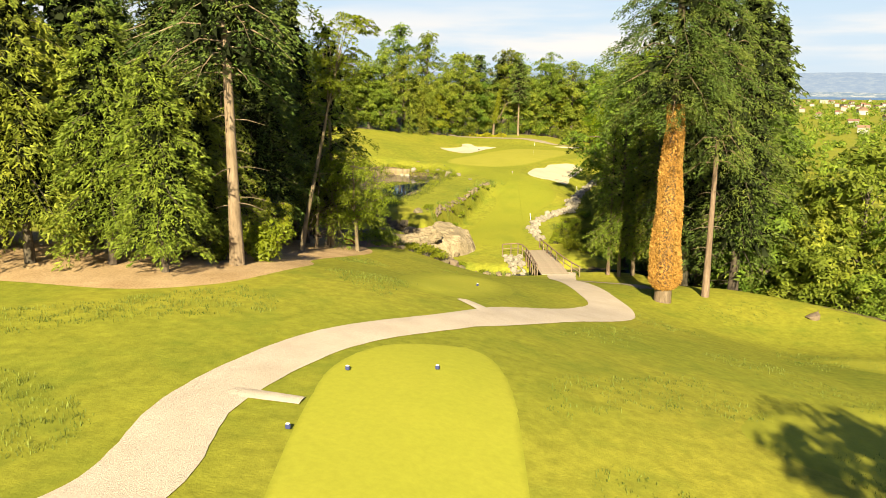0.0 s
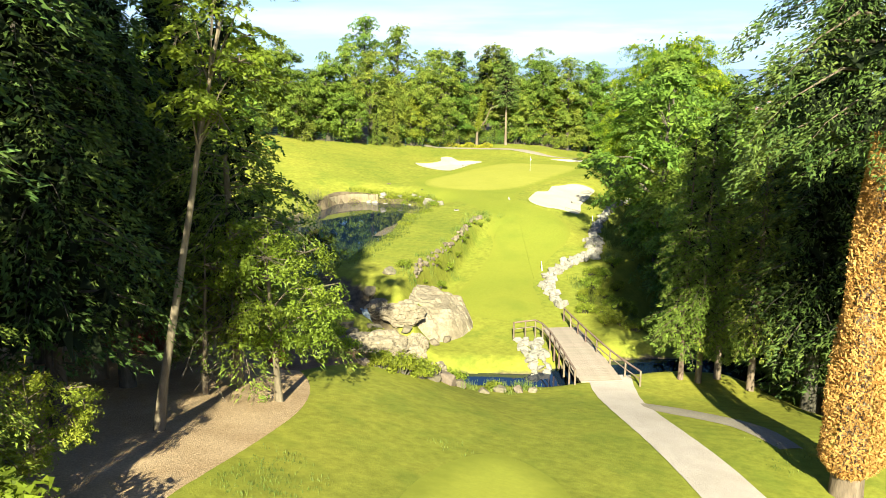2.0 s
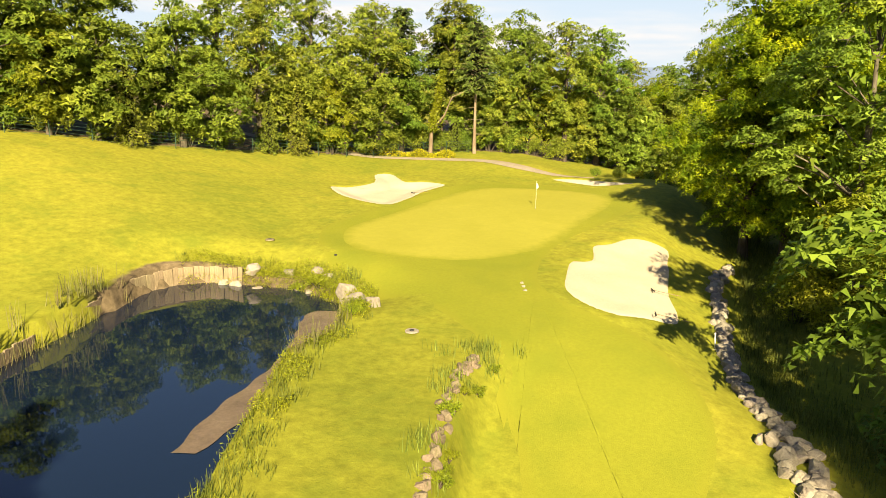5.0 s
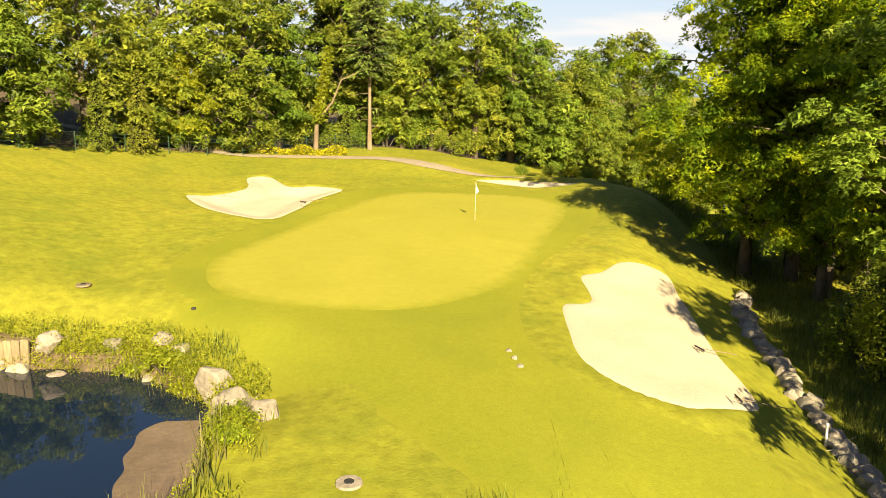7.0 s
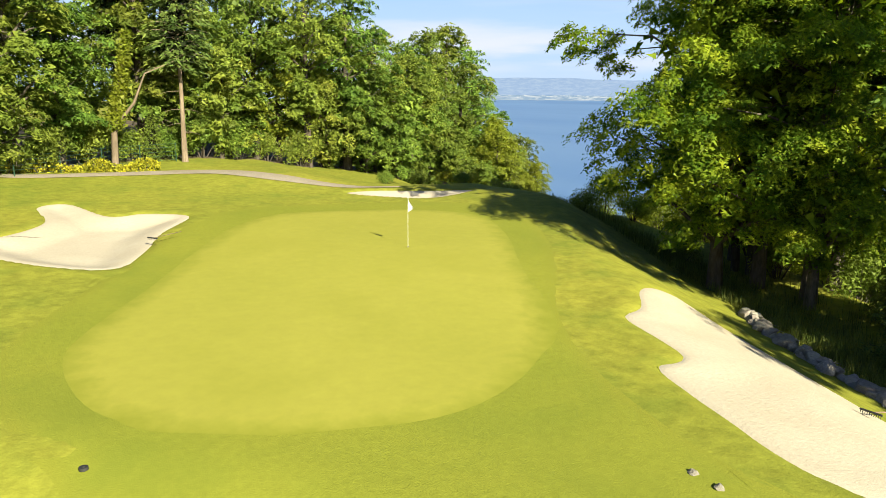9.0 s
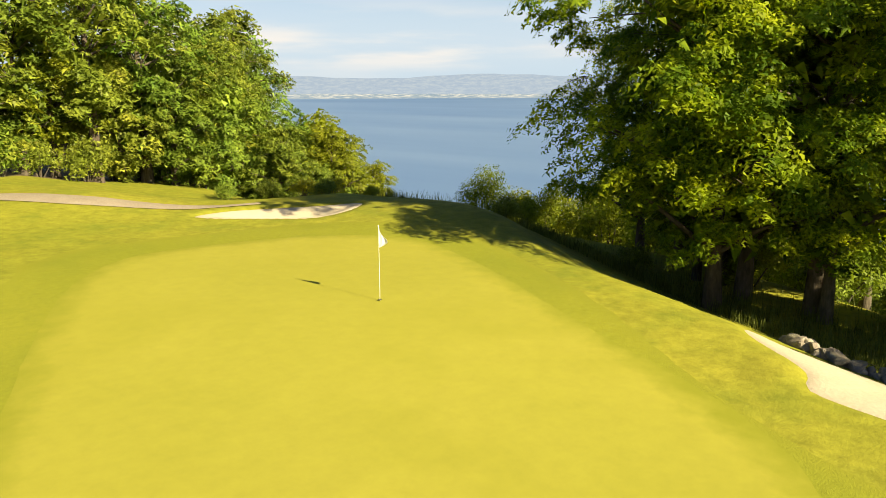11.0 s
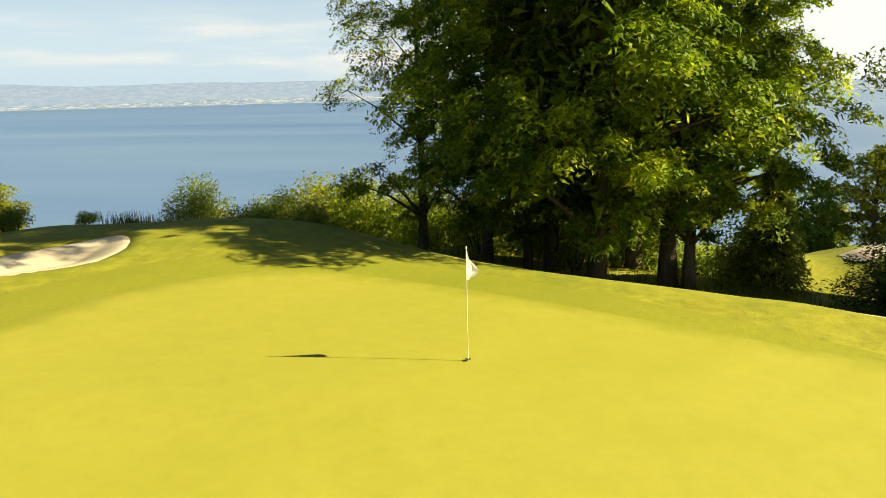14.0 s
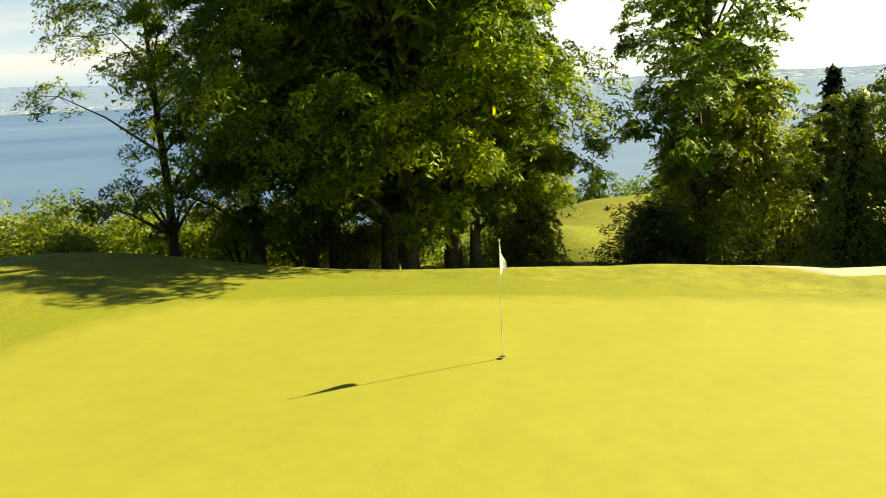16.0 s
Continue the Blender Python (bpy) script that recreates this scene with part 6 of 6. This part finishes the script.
# ---------------------------------------------------------------- bridge
def bridge():
    """Plank deck on beams between flared rails; its own x runs along it, from the near end."""
    near, far = Vector((6.45, -61.5, -4.62)), Vector((4.15, -52.2, -4.6))
    d = far - near
    L = d.length
    turn = math.degrees(math.atan2(d.y, d.x))
    root = thing("footbridge", pose(*near, 0, 0, turn), "short timber footbridge with rustic rails over the stream", "bridge")
    W = 1.2

    def rise(s):
        return 0.12 * math.sin(math.pi * min(1, max(0, s / L)))

    rng = np.random.default_rng(15)
    bm = bmesh.new()
    add_box(bm, (0.223, 2 * W, 0.06), Matrix(), 0.003)
    plank = bm_mesh("plank", bm, M["deck"])
    s = 0.1
    while s < L:
        part("plank", plank, root, at=pose(s, rng.normal(0, 0.01), rise(s) + 0.06 + rng.normal(0, 0.001), 0, -math.degrees(math.atan((rise(s + 0.1) - rise(s - 0.1)) / 0.2)), rng.normal(0, 0.15)))
        s += 0.225
    for y in (-W + 0.2, W - 0.2):
        pts = [(k * L / 8, y, rise(k * L / 8) - 0.16) for k in range(9)]
        part("beam", join_tubes("beam", [tube(pts, [0.15] * 9, 6)], M["wood"]), root)

    def rail(pts, low=True, post=True):
        pts = [Vector(p) for p in pts]
        part("handrail", join_tubes("handrail", [tube([p + Vector((0, 0, 0.95)) for p in pts], [0.06] * len(pts), 7)], M["wood"]), root)
        if low:
            part("lower_rail", join_tubes("lower_rail", [tube([p + Vector((0, 0, 0.5)) for p in pts], [0.04] * len(pts), 6)], M["wood"]), root)
        for p in pts:
            bm = bmesh.new()
            add_rod(bm, p + Vector((0, 0, -0.55)), p + Vector((0, 0, 0.98)), 0.065, 0.055, 7)
            part("post", bm_mesh("post", bm, M["wood"]), root)

    inv = root.matrix_basis.inverted()

    def spot(x, y):
        p = inv @ Vector((x, y, -4.6))
        return p.x, p.y, rise(p.x) if 0 < p.x < L else 0.0

    left = [spot(4.95 - 1.45 * k / 5, -62.3 + 6.3 * k / 5) for k in range(6)] + [spot(3.0, -54.4), spot(2.5, -53.6), spot(1.85, -53.9), spot(1.1, -54.4)]
    right = [spot(8.5, -62.0), spot(7.8, -60.6), spot(7.05, -59.0), spot(6.35, -57.1), spot(5.75, -55.2), spot(5.3, -53.6), spot(4.85, -52.0), spot(4.4, -50.4)]
    rail(left)
    rail(right)


bridge()


# ---------------------------------------------------------------- golf things
def flagstick():
    root = thing("flagstick", pose(0, 0, top(0, 0) + 0.07), "white flagstick with a limp white flag in the hole", "flagstick")
    bm = bmesh.new()
    add_rod(bm, (0, 0, -0.1), (0, 0, 2.05), 0.0075, 0.006, 8)
    pole = part("pole", bm_mesh("pole", bm, M["white"]), root)
    bm = bmesh.new()
    add_rod(bm, (0, 0, 2.05), (0, 0, 2.09), 0.02, 0.008, 8)
    part("finial", bm_mesh("finial", bm, M["white"]), pole)
    verts, faces = [], []
    rows, cols = 12, 9
    for r in range(rows + 1):
        k = r / rows
        for c in range(cols + 1):
            u = c / cols
            x = (0.03 + 0.20 * ease(k, 0, 0.75) - 0.10 * ease(k, 0.75, 1)) * u
            verts.append((0.012 + float(x), 0.05 * math.sin(u * 9 + k * 2) * (0.3 + k) * u, 2.03 - 0.56 * k - 0.12 * u * (1 - k) + 0.05 * u * k))
        if r:
            o = (r - 1) * (cols + 1)
            faces += [(o + c, o + c + 1, o + cols + 2 + c, o + cols + 1 + c) for c in range(cols)]
    part("flag", mesh_of("flag", verts, faces, M["cloth"], True), pole, "limp white cloth flag", pose(0, 0, 0, 0, 0, -38))
    bm = bmesh.new()
    bmesh.ops.create_circle(bm, cap_ends=True, segments=20, radius=0.054, matrix=Matrix.Translation((0, 0, 0.008)))
    part("cup", bm_mesh("cup", bm, M["black"]), root, "dark cup in the turf")


flagstick()


def tee_marker(x, y):
    root = thing("tee_marker", pose(x, y, top(x, y) + 0.04), "small dark blue tee marker with a white cap", "tee marker", "tee markers")
    bm = bmesh.new()
    add_box(bm, (0.12, 0.09, 0.12), Matrix.Translation((0, 0, 0.06)), 0.02)
    body = part("body", bm_mesh("body", bm, M["blue"]), root)
    bm = bmesh.new()
    add_box(bm, (0.10, 0.075, 0.025), Matrix.Translation((0, 0, 0.13)), 0.01)
    part("cap", bm_mesh("cap", bm, M["white"]), body, "white cap")


for x, y in ((2.35, -106.6), (4.75, -105.6), (2.3, -110.9), (3.0, -85.0)):
    tee_marker(x, y)


def rake(x, y, turn, tilt=0.0):
    root = thing("bunker_rake", pose(x, y, top(x, y) + 0.30, 0, tilt, turn), "long-handled bunker rake lying on the sand", "rake", "bunker rakes")
    bm = bmesh.new()
    add_rod(bm, (0, 0, 0.03), (1.6, 0, 0.05), 0.016, 0.014, 7)
    part("handle", bm_mesh("handle", bm, M["wood"]), root)
    bm = bmesh.new()
    add_box(bm, (0.05, 0.55, 0.05), Matrix.Translation((0, 0, 0.04)), 0.01)
    head = part("head", bm_mesh("head", bm, M["black"]), root, "black rake head")
    for k in range(10):
        bm = bmesh.new()
        add_rod(bm, (0, -0.25 + 0.055 * k, 0.03), (0, -0.25 + 0.055 * k, -0.06), 0.01, 0.006, 5)
        part("tine", bm_mesh("tine", bm, M["black"]), head)


rake(5.3, -17.2, 10, 14)
rake(-9.6, 4.2, 40)
rake(4.6, -21.4, -5, 12)


def drain(x, y, r, label, lid=M["rock"]):
    root = thing("drain_cover", pose(x, y, top(x, y) + 0.03), label, "drain cover", "drain covers")
    bm = bmesh.new()
    bmesh.ops.create_cone(bm, cap_ends=True, segments=24, radius1=r, radius2=r * 0.96, depth=0.06, matrix=Matrix.Translation((0, 0, 0.03)))
    rim = part("rim", bm_mesh("rim", bm, lid), root)
    bm = bmesh.new()
    bmesh.ops.create_cone(bm, cap_ends=True, segments=18, radius1=r * 0.38, radius2=r * 0.36, depth=0.02, matrix=Matrix.Translation((0, 0, 0.07)))
    part("grate", bm_mesh("grate", bm, M["black"]), rim, "dark iron grate")


drain(-6.5, -25.8, 0.30, "round pale concrete drain cover with a dark grate")
drain(-16.7, -11.7, 0.28, "small round drain cover sunk in the grass", M["wood"])
drain(-12.2, -13.9, 0.09, "small dark sprinkler cover in the grass", M["black"])


def stake(x, y, h=0.75):
    bm = bmesh.new()
    add_rod(bm, (0, 0, -0.1), (0, 0, h), 0.04, 0.035, 8)
    add_rod(bm, (0, 0, h), (0, 0, h + 0.03), 0.035, 0.012, 8)
    tagged(new("boundary_stake", bm_mesh("boundary_stake", bm, M["white"])), "white painted boundary stake", "stake", "boundary stakes").matrix_basis = pose(x, y, top(x, y), 3, -6)


stake(7.5, -21.4)
stake(2.6, -39.0, 0.8)


# ---------------------------------------------------------------- wood's edge, shed, town
def clipped_hedge():
    rng = np.random.default_rng(20)
    root = thing("flowering_hedge", pose(-15.0, 26.9, top(-15, 26.9)), "low hedge with bright yellow blossom along the track", "hedge")
    c = np.c_[rng.uniform(-9, 7.6, 5200), rng.normal(0, 0.33, 5200), rng.uniform(0, 0.75, 5200)]
    c[:, 2] = np.abs(c[:, 2] * (0.8 + 0.35 * np.sin(c[:, 0] * 2.1)))
    c[:, 2] += surface(c[:, 0] - 15, c[:, 1] + 26.9) - top(-15, 26.9)
    part("foliage", loose_mesh("foliage", leaves(rng, c, 0.085, 0.7), M["hedge"]), root)
    tubes = [tube([(x, 0, top(x - 15, 26.9) - top(-15, 26.9) - 0.1), (x + 0.05, 0.05, top(x - 15, 26.9) - top(-15, 26.9) + 0.5)], [0.03, 0.012], 5) for x in np.arange(-8.8, 7.6, 0.5)]
    part("stem", join_tubes("stem", tubes, M["bark_dark"]), root)


clipped_hedge()


def wire_fence():
    """A dark green mesh fence along the foot of the wood."""
    xs = np.arange(-56, -4, 2.5)
    pts = [(x, float(woods_line(x)) - 0.2) for x in xs]
    root = thing("wire_fence", pose(pts[0][0], pts[0][1], top(*pts[0])), "dark green wire mesh fence along the wood", "fence")
    o = Vector((pts[0][0], pts[0][1], top(*pts[0])))
    P = [Vector((x, y, top(x, y))) - o for x, y in pts]
    for p in P:
        bm = bmesh.new()
        add_rod(bm, p + Vector((0, 0, -0.2)), p + Vector((0, 0, 1.35)), 0.035, 0.035, 6)
        part("fence_post", bm_mesh("fence_post", bm, M["fence"]), root)
    for h in (0.15, 0.45, 0.75, 1.05, 1.3):
        part("wire", join_tubes("wire", [tube([p + Vector((0, 0, h)) for p in P], [0.014] * len(P), 4)], M["fence"]), root)


wire_fence()


def shed():
    root = thing("garden_shed", pose(-16.6, -70.2, top(-16.6, -70.2), 0, 0, -8), "low red-brown boarded shed among the trees", "shed")
    bm = bmesh.new()
    for k in range(16):
        add_box(bm, (0.215, 0.04, 1.5), Matrix.Translation((-1.7 + 0.226 * k, -1.0, 0.7)), 0.008)
        add_box(bm, (0.215, 0.04, 1.5), Matrix.Translation((-1.7 + 0.226 * k, 1.0, 0.7)), 0.008)
    for k in range(9):
        for sx in (-1.82, 1.82):
            add_box(bm, (0.04, 0.22, 1.5), Matrix.Translation((sx, -0.92 + 0.23 * k, 0.7)), 0.008)
    part("wall", bm_mesh("wall", bm, M["redwood"]), root)
    for sy in (-1, 1):
        bm = bmesh.new()
        add_box(bm, (4.1, 1.35, 0.06), pose(0, sy * 0.6, 1.62, -sy * 18), 0.01)
        part("roof_panel", bm_mesh("roof_panel", bm, M["wood"]), root)


shed()


def fuel_can():
    x, y = -8.9, -70.9
    root = thing("red_crate", pose(x, y, top(x, y) + 0.04, 0, 0, 25), "bright red plastic crate on the mulch", "crate")
    bm = bmesh.new()
    for sx, sy, w, d in ((0, -0.24, 0.75, 0.04), (0, 0.24, 0.75, 0.04), (-0.36, 0, 0.04, 0.44), (0.36, 0, 0.04, 0.44)):
        add_box(bm, (w, d, 0.34), Matrix.Translation((sx, sy, 0.17)), 0.01)
    add_box(bm, (0.7, 0.45, 0.03), Matrix.Translation((0, 0, 0.02)), 0.005)
    body = part("body", bm_mesh("body", bm, M["red"]), root)
    bm = bmesh.new()
    for sy in (-0.26, 0.26):
        add_box(bm, (0.8, 0.05, 0.05), Matrix.Translation((0, sy, 0.35)), 0.012)
    part("rim", bm_mesh("rim", bm, M["red"]), body)


fuel_can()


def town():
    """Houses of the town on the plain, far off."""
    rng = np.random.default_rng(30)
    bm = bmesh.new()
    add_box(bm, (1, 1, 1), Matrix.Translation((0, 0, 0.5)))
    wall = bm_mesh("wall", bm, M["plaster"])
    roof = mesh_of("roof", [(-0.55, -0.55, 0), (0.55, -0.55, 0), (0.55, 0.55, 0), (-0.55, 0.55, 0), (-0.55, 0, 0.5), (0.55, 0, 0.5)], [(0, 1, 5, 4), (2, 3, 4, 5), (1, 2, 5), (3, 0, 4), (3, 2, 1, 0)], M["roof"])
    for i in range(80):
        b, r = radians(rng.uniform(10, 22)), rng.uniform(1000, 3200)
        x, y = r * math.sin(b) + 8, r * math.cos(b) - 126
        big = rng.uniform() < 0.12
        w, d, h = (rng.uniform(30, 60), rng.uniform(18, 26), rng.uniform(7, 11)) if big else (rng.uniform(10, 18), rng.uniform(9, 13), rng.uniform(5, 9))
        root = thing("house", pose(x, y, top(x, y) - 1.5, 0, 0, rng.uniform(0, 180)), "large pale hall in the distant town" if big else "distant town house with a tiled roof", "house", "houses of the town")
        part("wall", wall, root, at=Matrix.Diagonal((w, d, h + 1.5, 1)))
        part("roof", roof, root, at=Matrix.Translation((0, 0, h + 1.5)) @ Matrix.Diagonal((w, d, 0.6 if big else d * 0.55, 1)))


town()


def far_trees():
    """Scattered woods and hedges on the plain and the slopes above the lake, as one mass."""
    rng = np.random.default_rng(34)
    spots = []
    for _ in range(1100):
        b, r = radians(rng.uniform(4, 27)), rng.uniform(330, 3000)
        spots.append((r * math.sin(b), r * math.cos(b) - 60, rng.uniform(5, 12)))
    for _ in range(70):
        b, r = radians(rng.uniform(96, 126)), rng.uniform(125, 190)
        x, y = r * math.sin(b), r * math.cos(b)
        if math.hypot(x - 92, y + 46) > 52:
            spots.append((x, y, rng.uniform(5, 10)))
    xy = np.array(spots)
    z = surface(xy[:, 0], xy[:, 1])
    keep = z > LAKE_Z + 0.5
    xy, z = xy[keep], z[keep]
    pts, outs = [], []
    for (x, y, h), k in zip(xy, z):
        m = 46 if math.hypot(x, y) > 300 else 380
        v = rng.normal(size=(m, 3))
        v /= np.linalg.norm(v, axis=1)[:, None]
        c = v * rng.uniform(0.6, 1, m)[:, None] * (h * 0.5, h * 0.5, h * 0.5)
        pts.append(np.c_[c + np.array((x, y, k + h * 0.45)), np.full(m, 1.5 if m == 46 else 0.4)])
        outs.append(v)
    p = np.concatenate(pts)
    tagged(new("far_woodland", loose_mesh("far_woodland", leaves(rng, p[:, :3], p[:, 3], 0.6, 0, np.concatenate(outs)), M["leaf"])), "distant trees scattered over the plain and slopes", "woodland", "", "stuff")


far_trees()


def ivy_sleeve():
    """Withered orange ivy round the great fir's trunk."""
    rng = np.random.default_rng(33)
    x0, y0 = 13.9, -76.8
    root = thing("withered_ivy", pose(x0, y0, top(x0, y0)), "withered orange ivy wrapped round the fir's trunk", "ivy")
    n = 26000
    k = rng.uniform(0, 1, n) ** 1.15
    z, a = 0.9 + 11.6 * k, rng.uniform(0, 6.28, n)
    r = (1.0 - 0.62 * k + 0.07 * np.sin(a * 3 + z * 1.3)) * ease(z, 0.2, 1.5) * rng.uniform(0.55, 1.0, n) ** 0.5 + 0.1
    c = np.c_[r * np.cos(a), r * np.sin(a), z]
    part("leaves", loose_mesh("leaves", leaves(rng, c, 0.065, 0.5, 0.4), M["ivy_dead"]), root)
    tubes = []
    for i in range(9):
        a = i * 0.7
        tubes.append(tube([(math.cos(a + 0.1 * j) * (0.50 - 0.05 * j), math.sin(a + 0.1 * j) * (0.50 - 0.05 * j), -0.1 + 2.2 * j) for j in range(6)], [0.05, 0.045, 0.04, 0.03, 0.02, 0.01], 5))
    part("vines", join_tubes("vines", tubes, M["bark"]), root)


ivy_sleeve()
